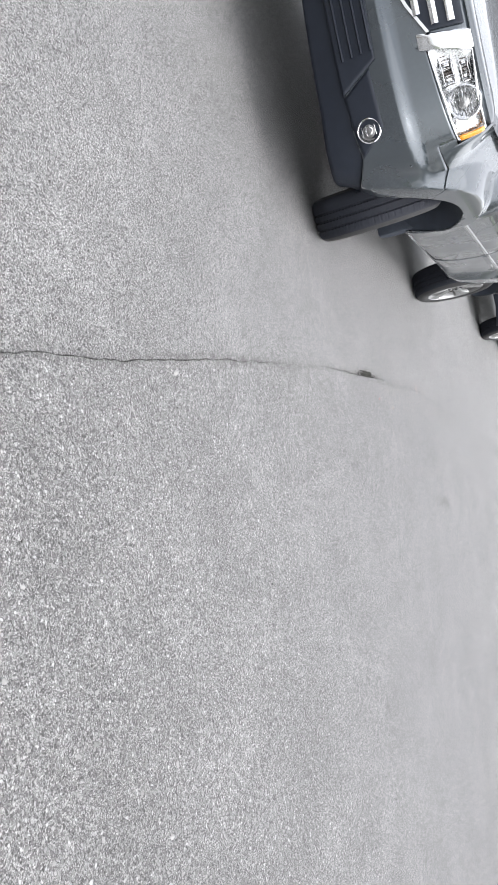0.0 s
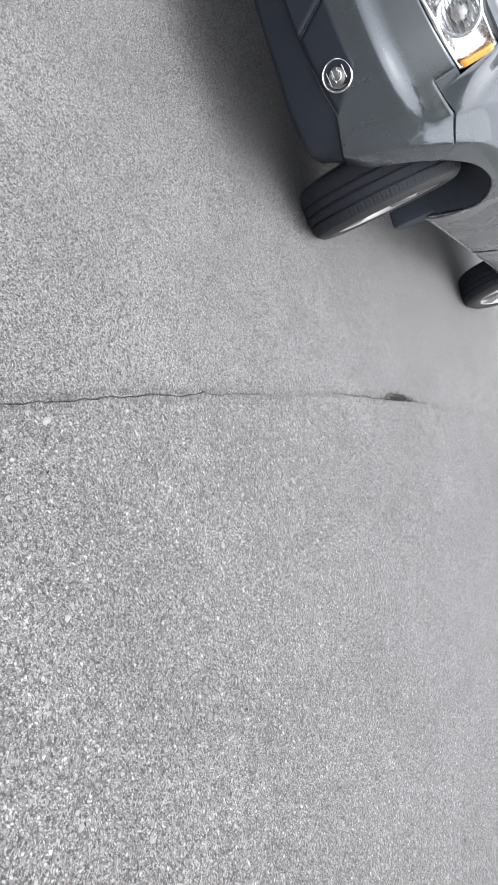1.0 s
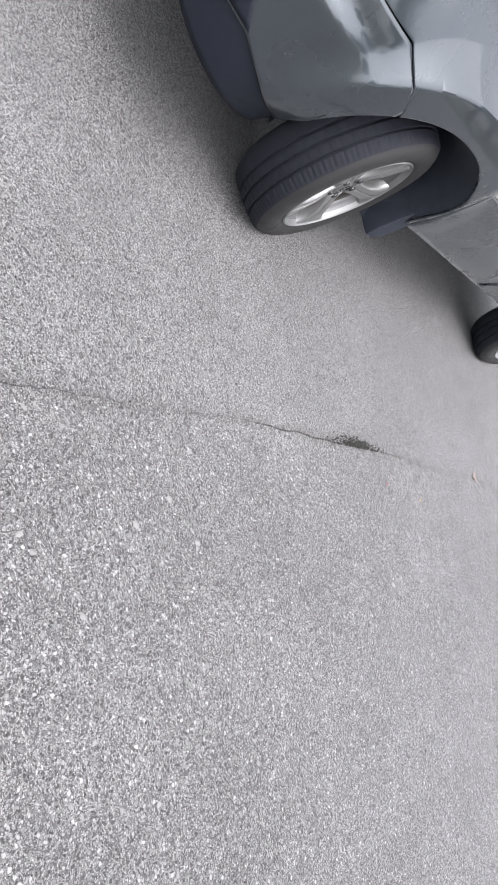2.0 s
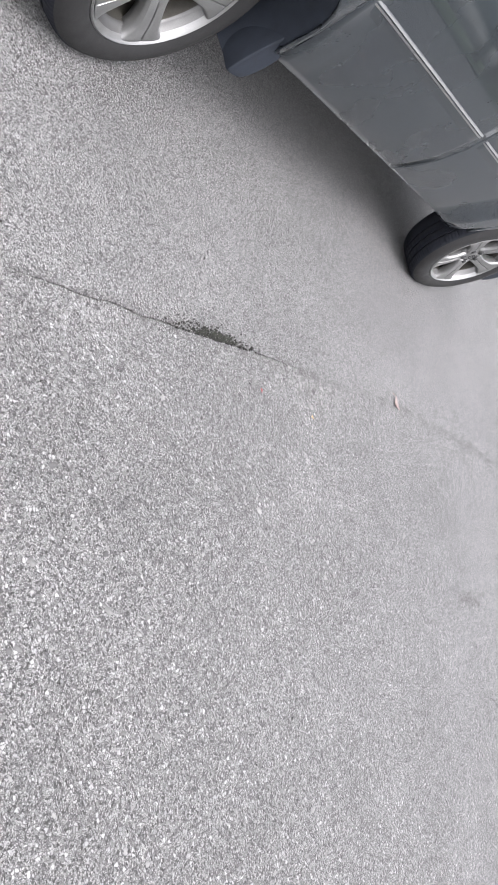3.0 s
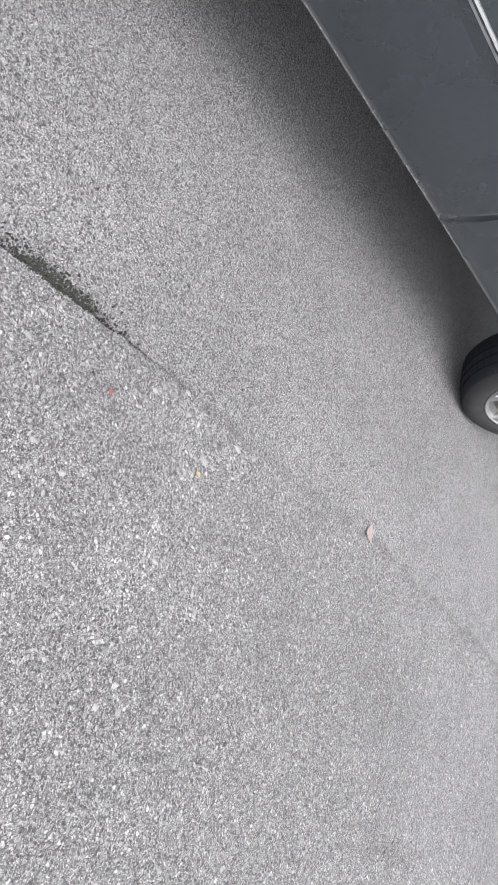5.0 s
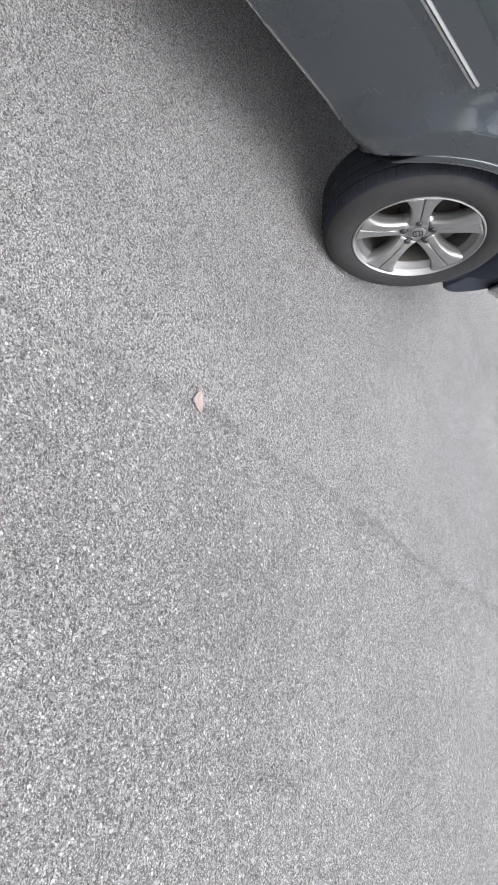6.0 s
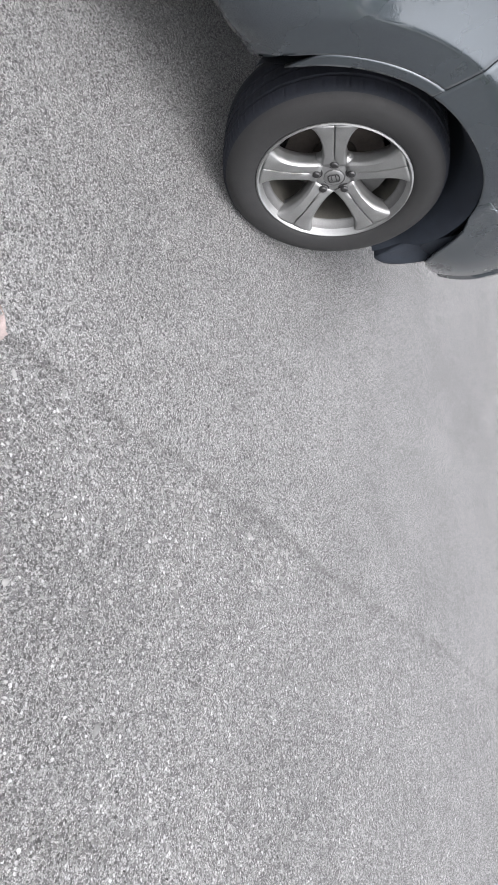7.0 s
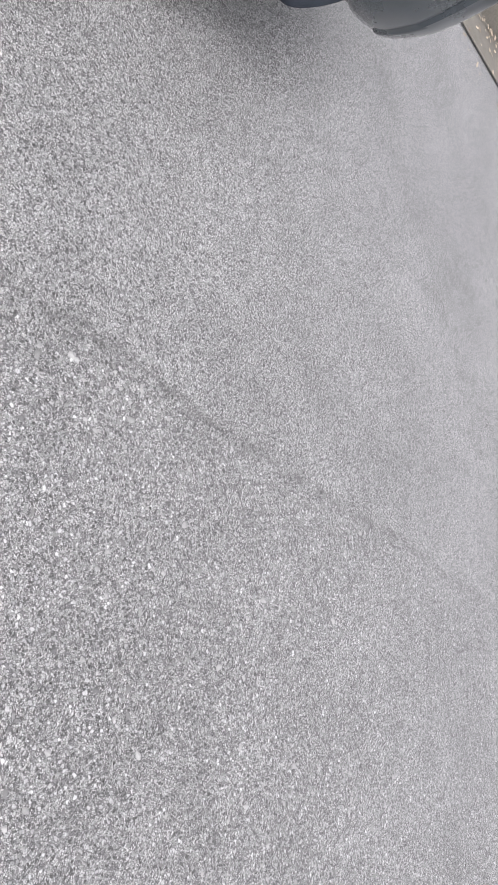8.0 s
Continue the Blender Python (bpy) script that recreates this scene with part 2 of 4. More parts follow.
def part(name, bm, material, parent, label="", smooth=True):
    ob = link_mesh(name, bm, material, smooth)
    ob.parent = parent
    if label:
        tagged(ob, label)
    return ob


def share(ob, m, parent):
    o = ob.copy()
    scene.collection.objects.link(o)
    o.parent = parent
    o.matrix_basis = m
    return o


def thick(ob, t):
    s = ob.modifiers.new("thickness", "SOLIDIFY")
    s.thickness, s.offset = t, -1
    return ob


def grid_into(bm, rows, flip=False, loop=False):
    """Quads between rows of points."""
    vs = [[bm.verts.new(p) for p in r] for r in rows]
    for a, b in zip(vs, vs[1:]):
        k = len(a)
        for i in range(k if loop else k - 1):
            j = (i + 1) % k
            q = [a[i], a[j], b[j], b[i]]
            bm.faces.new(q[::-1] if flip else q)
    return vs


def revolve(bm, profile, segs, wob=None):
    """Turns (x, r) points about the x axis."""
    rows = []
    for k, (x, r) in enumerate(profile):
        row = []
        for i in range(segs):
            a = 2 * math.pi * i / segs
            rad = r + (wob(k, i) if wob else 0)
            row.append((x, rad * math.cos(a), rad * math.sin(a)))
        rows.append(row)
    return grid_into(bm, rows, loop=True)


def box_into(bm, lo, hi, bevel=0.0):
    c = [(a + b) / 2 for a, b in zip(lo, hi)]
    d = [b - a for a, b in zip(lo, hi)]
    got = bmesh.ops.create_cube(bm, size=1, matrix=Matrix.Translation(c) @ Matrix.Diagonal((*d, 1)))
    if bevel:
        es = list({e for v in got["verts"] for e in v.link_edges})
        bmesh.ops.bevel(bm, geom=es, offset=bevel, segments=2, affect="EDGES")


def lerp_list(xs, ys, v):
    return float(np.interp(v, xs, ys))


def sstep(a, b, v):
    t = min(1, max(0, (v - a) / (b - a)))
    return t * t * (3 - 2 * t)


def tube_into(bm, pts, r, n=6):
    rows = []
    for i, p in enumerate(pts):
        p = Vector(p)
        d = (Vector(pts[min(i + 1, len(pts) - 1)]) - Vector(pts[max(i - 1, 0)])).normalized()
        u = d.cross(Vector((0.1, 0.2, 1))).normalized()
        w = d.cross(u)
        rows.append([p + r * (u * math.cos(2 * math.pi * k / n) + w * math.sin(2 * math.pi * k / n)) for k in range(n)])
    vs = grid_into(bm, rows, loop=True)
    bm.faces.new(vs[0])
    bm.faces.new(vs[-1][::-1])


# ---- ground: one sheet with a paving seam and its crack ----
SEAM_Y = (-80, -6, -2.84, -2.36, -1.74, -1.33, -0.73, -0.37, 0, 0.34, 0.54, 0.81, 1.2, 1.56, 1.76, 1.93, 2.14, 2.35, 2.54, 2.79, 3.08, 3.4, 3.6, 4.0, 4.4, 4.9, 7.0, 80)
SEAM_X = (6.0, 1.05, 0.902, 0.897, 0.853, 0.837, 0.824, 0.812, 0.823, 0.829, 0.830, 0.838, 0.877, 0.880, 0.892, 0.898, 0.909, 0.955, 0.968, 1.010, 1.042, 1.115, 1.137, 1.187, 1.222, 1.303, 1.62, 6.0)
OPEN_Y = (-6, -4, -2.9, -1.6, -1.15, -0.8, -0.4, -0.25, 0.0, 0.25, 0.55, 0.80, 0.90, 1.3, 1.95, 2.08, 2.2, 9)
OPEN_W = (0.14, 0.28, 0.38, 0.42, 0.28, 0.14, 0.17, 0.5, 0.62, 0.72, 0.72, 0.5, 0.2, 0.08, 0.1, 0.28, 0.06, 0.05)
SEAM_DARK_Y = (-6, -2, -0.3, 0.2, 0.6, 1.0, 1.4, 2.2, 2.6, 3.2, 4.2, 6, 9)
SEAM_DARK_W = (0.35, 0.85, 0.6, 0.8, 0.7, 0.6, 0.5, 0.7, 0.75, 0.9, 0.75, 0.4, 0.1)


def seam_x(y):
    wig = 0.0
    if -6 < y < 9:
        wig = 0.010 * noise.noise((0, y * 9, 3.1)) + 0.006 * noise.noise((0, y * 40, 7.7)) + 0.003 * noise.noise((5, y * 140, 1.7))
    return lerp_list(SEAM_Y, SEAM_X, y) + wig


def build_ground():
    ys = list(np.arange(-6, 9.001, 0.012))
    ys = [-80, -40, -20, -12, -8] + ys + [11, 15, 25, 45, 80]
    outer = [0.012, 0.02, 0.035, 0.06, 0.12, 0.3, 0.7, 1.5, 3, 6, 12, 30, 75]
    verts, coarse, dirt = [], [], []
    for y in ys:
        sx = seam_x(y)
        op = lerp_list(OPEN_Y, OPEN_W, y) * (0.75 + 0.5 * noise.noise((2, y * 25, 0)))
        op = max(0.03, op)
        w = 0.0072 * op
        depth = 0.022 * min(1, op * 1.3)
        sh = lerp_list(SEAM_DARK_Y, SEAM_DARK_W, y)
        offs = [-o for o in outer[::-1]] + [-w, -0.7 * w, -0.3 * w, 0.3 * w, 0.7 * w, w] + outer
        for o in offs:
            k = abs(o) / w
            z = 0.0
            if k < 1.01:
                z = -depth if k < 0.5 else (-depth * 0.6 if k < 0.9 else 0.0)
            step = 0.004 * sstep(0.0, 0.03, o)
            near = abs(o) < 2
            rough = 0.0012 * noise.noise((o * 30 + 5, y * 30, 0)) if near and -6 < y < 9 and k > 1.01 else 0.0
            verts.append((sx + o, y, z - step + rough))
            coarse.append(sstep(-0.03, 0.05, o + 0.03 * noise.noise((o * 15, y * 15, 9))))
            # seam darkening: dirt, with the shadow line along the step painted in
            d = max(0.0, 1 - abs(o + 0.004) / 0.035) * sh * (0.45 + 0.9 * noise.noise((o * 60, y * 18, 4)))
            clump = sstep(0.05, 0.0, abs(o + 0.018)) * sstep(0.16, 0.06, abs(y - 0.42))
            dirt.append(min(1, max(0, d, clump * (0.22 + 0.7 * noise.noise((o * 80, y * 80, 2))), 0.95 * min(1, op) if k < 0.95 else 0)))
    nc = len(outer) * 2 + 6
    faces = [(r * nc + c, r * nc + c + 1, (r + 1) * nc + c + 1, (r + 1) * nc + c) for r in range(len(ys) - 1) for c in range(nc - 1)]
    me = bpy.data.meshes.new("ground")
    me.from_pydata(verts, [], faces)
    for name, vals in (("coarse", coarse), ("dirt", dirt)):
        me.attributes.new(name, "FLOAT", "POINT").data.foreach_set("value", vals)
    me.materials.append(ASPHALT)
    return tagged(new("ground", me), "grey worn asphalt with a cracked paving seam", "asphalt", kind="structure")


build_ground()


def pebbles(name, places, sizes, flat, sink, material, seed):
    """Angular, flat-topped stones set into the ground, one mesh."""
    rng = np.random.default_rng(seed)
    n = len(places)
    k = 6
    ang = (np.arange(k)[None] + rng.uniform(-0.34, 0.34, (n, k))) * (2 * np.pi / k)
    rad = rng.uniform(0.68, 1.12, (n, k))
    ring = np.stack([rad * np.cos(ang) * rng.uniform(0.95, 1.45, (n, 1)), rad * np.sin(ang) * rng.uniform(0.65, 1.0, (n, 1))], -1)
    top = ring * rng.uniform(0.62, 0.86, (n, k, 1)) + rng.uniform(-0.08, 0.08, (n, 1, 2))
    h = flat * rng.uniform(0.7, 1.2, (n, 1))
    tilt = rng.normal(0, 0.16, (n, 1, 2)) * flat
    z_top = h + (top * tilt).sum(-1)
    v = np.concatenate([np.concatenate([ring, np.broadcast_to(-h[..., None], (n, k, 1))], -1), np.concatenate([top, z_top[..., None]], -1)], 1)
    a = rng.uniform(0, 2 * np.pi, n)
    c, s_ = np.cos(a)[:, None], np.sin(a)[:, None]
    v = np.stack([v[..., 0] * c - v[..., 1] * s_, v[..., 0] * s_ + v[..., 1] * c, v[..., 2]], -1) * sizes[:, None, None]
    v[..., 2] += (sizes * flat * (1 - 2 * sink))[:, None]
    v += places[:, None]
    tri = [(i, (i + 1) % k, k + (i + 1) % k) for i in range(k)] + [(i, k + (i + 1) % k, k + i) for i in range(k)] + [(k, k + i, k + i + 1) for i in range(1, k - 1)]
    f = (np.array(tri)[None] + 2 * k * np.arange(n)[:, None, None]).reshape(-1, 3)
    me = bpy.data.meshes.new(name)
    me.vertices.add(n * 2 * k)
    me.vertices.foreach_set("co", v.ravel())
    me.loops.add(len(f) * 3)
    me.loops.foreach_set("vertex_index", f.ravel())
    me.polygons.add(len(f))
    me.polygons.foreach_set("loop_start", np.arange(len(f)) * 3)
    me.update()
    me.validate()
    me.materials.append(material)
    return new(name, me)


def scatter_stones():
    rng = np.random.default_rng(11)
    n = 17000
    y = rng.uniform(-3.3, 6.0, n)
    sx = np.interp(y, SEAM_Y, SEAM_X)
    x = sx + 0.012 + rng.beta(1.0, 1.4, n) * 1.9
    size = np.clip(rng.lognormal(math.log(0.0030), 0.42, n), 0.0018, 0.0100)
    p = np.stack([x, y, np.full(n, -0.004)], 1)
    size[:2800] = np.clip(rng.lognormal(math.log(0.0064), 0.32, 2800), 0.0045, 0.0140)
    tagged(pebbles("aggregate", p, size, 0.4, 0.66, STONE, 1), "pale grey stones exposed in the coarse asphalt", "gravel", kind="stuff")
    n = 9000
    y = rng.uniform(-3.3, 6.0, n)
    sx = np.interp(y, SEAM_Y, SEAM_X)
    x = sx - 0.015 - rng.beta(1.0, 1.2, n) * 1.1
    size = np.clip(rng.lognormal(math.log(0.0023), 0.34, n), 0.0014, 0.0062)
    p = np.stack([x, y, np.full(n, 0.0)], 1)
    tagged(pebbles("fine_aggregate", p, size, 0.45, 0.62, STONE, 2), "small pale stones exposed in the finer asphalt", "gravel", kind="stuff")
    # loosened stones where the seam has ravelled
    n = 420
    y = np.concatenate([rng.normal(1.02, 0.14, 260), rng.normal(3.0, 0.35, 160)])
    x = np.interp(y, SEAM_Y, SEAM_X) + np.abs(rng.normal(0.05, 0.06, n))
    size = np.clip(rng.lognormal(math.log(0.0052), 0.35, n), 0.003, 0.012)
    p = np.stack([x, y, np.full(n, -0.004)], 1)
    tagged(pebbles("loose_stones", p, size, 0.45, 0.45, STONE, 3), "loose pale stones ravelled from the paving seam", "gravel", kind="stuff")
    # dark soil and weeds in the crack
    n = 480
    y = rng.normal(0.42, 0.10, n)
    x = np.interp(y, SEAM_Y, SEAM_X) - np.abs(rng.normal(0.0, 0.021, n)) + 0.005
    size = rng.uniform(0.0012, 0.0042, n)
    p = np.stack([x, y, np.zeros(n)], 1)
    tagged(pebbles("soil_crumbs", p, size, 0.8, 0.3, SOIL, 4), "dark soil crumbs heaped along the crack", "soil", kind="stuff")
    # darker scuffed spot of loosened grit on the coarse side
    n = 300
    y = rng.normal(2.30, 0.09, n)
    x = 1.90 + rng.normal(0, 0.026, n) + 0.10 * (y - 2.3)
    size = rng.uniform(0.0012, 0.0050, n)
    p = np.stack([x, y, np.full(n, -0.004)], 1)
    tagged(pebbles("dark_grit", p, size, 0.5, 0.4, GRIT, 6), "patch of darker loosened grit on the asphalt", "grit", kind="stuff")
    # single dark stones and bits of dirt all over
    n = 1500
    y = rng.uniform(-3.3, 6.0, n)
    x = rng.uniform(-0.1, 2.7, n)
    size = np.clip(rng.lognormal(math.log(0.0018), 0.45, n), 0.001, 0.0055)
    p = np.stack([x, y, np.where(x > np.interp(y, SEAM_Y, SEAM_X), -0.004, 0.0)], 1)
    tagged(pebbles("dark_specks", p, size, 0.4, 0.55, SOIL, 8), "dark specks of dirt scattered over the asphalt", "grit", kind="stuff")
    bm = bmesh.new()
    r2 = random.Random(4)
    for _ in range(170):
        yy = r2.gauss(0.42, 0.065)
        xx = lerp_list(SEAM_Y, SEAM_X, yy) - abs(r2.gauss(0, 0.013))
        h, a, w = r2.uniform(0.004, 0.013), r2.uniform(0, 6.28), r2.uniform(0.0008, 0.002)
        dx, dy = math.cos(a), math.sin(a)
        q = [bm.verts.new(c) for c in ((xx - w * dy, yy + w * dx, 0), (xx + w * dy, yy - w * dx, 0), (xx + h * dx + w * 0.6 * dy, yy + h * dy - w * 0.6 * dx, h * 0.7), (xx + h * dx - w * 0.6 * dy, yy + h * dy + w * 0.6 * dx, h * 0.7), (xx + 1.7 * h * dx, yy + 1.7 * h * dy, h * 0.8))]
        bm.faces.new(q[:4])
        bm.faces.new((q[3], q[2], q[4]))
    tagged(link_mesh("weeds", bm, MOSS), "tiny dark weeds growing in the asphalt crack", "weeds", kind="stuff")


GRIT = island_mat("dark_grit", (0.03, 0.03, 0.03), (0.15, 0.15, 0.147), 0.9)
scatter_stones()


def build_leaf(name, label, length, width, curl, m, material, stem=True, seed=1):
    """A curled dry leaf with midrib and stalk."""
    rng = random.Random(seed)
    leaf = new(name)
    leaf.empty_display_size = 0.02
    bm = bmesh.new()
    rows = []
    nu, nv = 18, 10
    for i in range(nu + 1):
        u = i / nu
        half = width * 0.5 * (min(u / 0.42, (1 - u) / 0.58) ** 0.85 + 0.02) * (1 + 0.12 * math.sin(u * 31 + seed))
        row = []
        for j in range(nv + 1):
            v = -1 + 2 * j / nv
            fold = abs(v) ** 1.4 * curl * half * 1.4
            z = 0.004 + fold + 0.010 * length / 0.07 * (2 * u - 1) ** 2 + 0.0016 * math.sin(9 * u + 5 * v) * length / 0.07
            row.append(((u - 0.5) * length, v * half * (1 - 0.25 * curl * abs(v)) + 0.003 * math.sin(4 * u), z))
        rows.append(row)
    grid_into(bm, rows)
    thick(part("blade", bm, material, leaf), 0.0006)
    bm = bmesh.new()
    tube_into(bm, [((u - 0.5) * length, 0.003 * math.sin(4 * u), 0.0048 + 0.010 * length / 0.07 * (2 * u - 1) ** 2) for u in np.linspace(0.02, 0.98, 14)], 0.0007, 5)
    part("midrib", bm, LEAF_STEM, leaf)
    if stem:
        bm = bmesh.new()
        tube_into(bm, [(0.5 * length + d, 0.004 * d * 60, 0.014 * length / 0.07 - 0.5 * d) for d in np.linspace(-0.002, 0.022, 8)], 0.0008, 5)
        part("stalk", bm, LEAF_STEM, leaf)
    leaf.matrix_basis = m
    return tagged(leaf, label, "leaf")


build_leaf("dry_leaf", "pale pinkish dry leaf curled on the paving seam", 0.072, 0.052, 0.12, pose(0.882, 1.908, 0.0, 0, 0, 184), LEAF_DRY)
build_leaf("leaf_scrap", "small yellowed leaf scrap lying on coarse asphalt", 0.022, 0.013, 0.3, pose(1.046, 0.984, -0.003, 0, 0, 70), LEAF_YELLOW, False, 3)
build_leaf("leaf_scrap", "tiny red leaf scrap beside the asphalt crack", 0.019, 0.012, 0.4, pose(0.980, 0.641, -0.003, 0, 0, 20), LEAF_RED, False, 5)

# ---- gutter, kerb and verge on the far side of the parked cars ----
def build_roadside():
    y0, y1 = -9.0, 26.0
    n = 70
    bm = bmesh.new()
    prof = [(-1.955, 0.003), (-1.965, 0.008), (-2.25, -0.004), (-2.34, -0.006), (-2.36, -0.02)]
    grid_into(bm, [[(x, y0 + (y1 - y0) * i / n, z + 0.006) for x, z in prof] for i in range(n + 1)])
    tagged(link_mesh("gutter", bm, CONCRETE), "stained brown-grey concrete gutter strip beside the asphalt", "gutter", kind="structure")
    bm = bmesh.new()
    rows = []
    for i in range(300):
        y = y0 + (y1 - y0) * i / 299
        w = 0.007 + 0.005 * noise.noise((1, y * 3, 0))
        x = -1.945 + 0.006 * noise.noise((4, y * 2, 0))
        rows.append([(x - w, y, 0.0045), (x, y, 0.0055), (x + w, y, 0.0045)])
    grid_into(bm, rows)
    tagged(link_mesh("joint", bm, SOIL), "dark dirt-filled joint between asphalt and gutter", "joint", kind="structure")
    bm = bmesh.new()
    prof = [(-2.335, -0.02), (-2.345, 0.10), (-2.355, 0.125), (-2.375, 0.135), (-2.49, 0.137), (-2.50, -0.02)]
    grid_into(bm, [[(x, y0 + (y1 - y0) * i / n, z) for x, z in prof] for i in range(n + 1)])
    tagged(link_mesh("kerb", bm, CONCRETE), "weathered concrete kerb stained brown by leaves", "kerb", kind="structure")
    bm = bmesh.new()
    rows = []
    for i in range(120):
        y = y0 + (y1 - y0) * i / 119
        rows.append([(x, y, 0.12 + (0.03 * noise.noise((x * 2, y * 2, 0)) if j else 0) + 0.02 * j) for j, x in enumerate((-2.498, -2.7, -3.0, -3.5, -4.2, -5.2, -7, -12, -30))])
    grid_into(bm, rows)
    tagged(link_mesh("verge", bm, EARTH), "brown leaf-strewn earth verge behind the kerb", "verge", kind="structure")
    # leaf litter and grit gathered along the gutter
    rng = np.random.default_rng(5)
    verts, faces = [], []
    for i in range(900):
        y = rng.uniform(1.5, 9.5)
        x = -2.33 + abs(rng.normal(0, 0.06)) if rng.random() < 0.75 else rng.uniform(-2.33, -1.75)
        s = rng.uniform(0.006, 0.03)
        a = rng.uniform(0, 6.28)
        z = 0.006 + rng.uniform(0, 0.006)
        b = len(verts)
        for k, (u, v, h) in enumerate(((-1, 0, 0.1), (-0.3, 0.45, 0.3), (0.5, 0.35, 0.15), (1, 0, 0.35), (0.5, -0.4, 0.1), (-0.3, -0.45, 0.25))):
            verts.append((x + s * (u * math.cos(a) - v * math.sin(a)), y + s * (u * math.sin(a) + v * math.cos(a)), z + h * s))
        faces += [(b, b + 1, b + 5), (b + 1, b + 2, b + 4, b + 5), (b + 2, b + 3, b + 4)]
    me = bpy.data.meshes.new("leaf_litter")
    me.from_pydata(verts, [], faces)
    me.materials.append(LITTER)
    tagged(new("leaf_litter", me), "dry brown leaf litter gathered along the gutter", "leaf litter", kind="stuff")


build_roadside()


# ---- the other side of the street: lawn edge and the trees that the car's paint mirrors ----
def build_tree(seed):
    """A street tree: tapered trunk, limbs and a crown of single leaves in clumps."""
    rng = np.random.default_rng(seed)
    tree = new("street_tree")
    bm = bmesh.new()
    rows = []
    for i in range(9):
        z = 2.6 * i / 8
        r = 0.20 - 0.012 * i + 0.10 * math.exp(-z * 5)
        rows.append([(r * math.cos(a) + 0.05 * math.sin(z), r * math.sin(a), z) for a in np.linspace(0, 2 * math.pi, 12, endpoint=False)])
    grid_into(bm, rows, loop=True)
    tips = []
    for i in range(9):
        a, lean = i * 2.4, rng.uniform(0.5, 1.0)
        start = Vector((0, 0, 1.9 + 0.08 * i))
        tip = start + Vector((math.cos(a) * lean * 2.0, math.sin(a) * lean * 2.0, rng.uniform(1.4, 3.6)))
        mid = (start + tip) / 2 + Vector((0, 0, 0.3))
        for p, q, r in ((start, mid, 0.07), (mid, tip, 0.04)):
            tube_into(bm, [p, q], r, 6)
        tips += [tip, mid]
    part("trunk", bm, BARK, tree)
    clumps = np.array([t + Vector(rng.normal(0, 0.55, 3)) for t in tips for _ in range(4)])
    n = 5200
    c = clumps[rng.integers(0, len(clumps), n)] + rng.normal(0, 0.36, (n, 3))
    d1 = rng.normal(0, 1, (n, 3))
    d1 /= np.linalg.norm(d1, axis=1)[:, None]
    d2 = np.cross(d1, rng.normal(0, 1, (n, 3)))
    d2 /= np.linalg.norm(d2, axis=1)[:, None]
    size = rng.uniform(0.06, 0.13, (n, 1))
    v = np.stack([c - d1 * size, c + d2 * size * 0.5, c + d1 * size, c - d2 * size * 0.5], 1).reshape(-1, 3)
    me = bpy.data.meshes.new("crown")
    me.from_pydata(v.tolist(), [], np.arange(4 * n).reshape(-1, 4).tolist())
    me.materials.append(FOLIAGE)
    new("crown", me).parent = tree
    return tagged(tree, "leafy green tree on the lawn across the street", "tree", "trees across the street")


def build_far_side():
    bm = bmesh.new()
    prof = [(11.0, -0.02), (11.01, 0.11), (11.03, 0.13), (11.15, 0.13)]
    grid_into(bm, [[(x, y, z) for x, z in prof] for y in np.linspace(-45, 45, 40)], flip=True)
    tagged(link_mesh("kerb", bm, CONCRETE), "pale concrete kerb across the street", "kerb", kind="structure")
    bm = bmesh.new()
    grid_into(bm, [[(x, y, 0.125 + (0.02 * noise.noise((x, y, 0)) if x > 12 else 0)) for x in (11.14, 12.5, 15, 18, 24, 40, 79)] for y in np.linspace(-60, 60, 50)], flip=True)
    tagged(link_mesh("lawn", bm, LAWN), "green mown lawn across the street", "lawn", kind="structure")
    rng = random.Random(8)
    first = build_tree(21)
    first.matrix_basis = pose(23.0, 1.0, 0.1)
    y = 1.0
    for k in range(8):
        y += rng.uniform(2.6, 6.5)
        copy_thing(first, pose((19 if y < 5 else 13.5) + rng.uniform(0, 6), y, 0.1, 0, 0, rng.uniform(0, 360)) @ Matrix.Scale(rng.uniform(0.8, 1.35), 4))


build_far_side()

# ---- car ----
CENTRE = -0.955
HUB_Z, TYRE_R, BASE = 0.366, 0.367, 2.727
PLAN_FRONT = ((0.030, -0.40), (0.024, -0.55), (0.008, -0.66), (-0.022, -0.745), (-0.075, -0.825), (-0.160, -0.895), (-0.320, -0.945), (-0.600, -0.985), (CENTRE, -1.0))
PLAN_REAR = ((0.030, 2.9), (0.022, 3.15), (0.002, 3.34), (-0.045, 3.49), (-0.13, 3.60), (-0.30, 3.68), (-0.60, 3.72), (CENTRE, 3.735))


def smooth_curve(pts, n=12):
    out = []
    p = [Vector(q) for q in pts]
    for i in range(len(p) - 1):
        a, b, c, d = p[max(i - 1, 0)], p[i], p[i + 1], p[min(i + 2, len(p) - 1)]
        for k in range(n):
            t = k / n
            out.append(0.5 * (2 * b + (c - a) * t + (2 * a - 5 * b + 4 * c - d) * t * t + (3 * b - a - 3 * c + d) * t ** 3))
    out.append(p[-1])
    return out


FC, RC = smooth_curve(PLAN_FRONT), smooth_curve(PLAN_REAR)
FS, RS = [-0.40], [2.9]
for a, b in zip(FC, FC[1:]):
    FS.append(FS[-1] - (b - a).length)
for a, b in zip(RC, RC[1:]):
    RS.append(RS[-1] + (b - a).length)
S_FRONT, S_REAR = FS[-1], RS[-1]


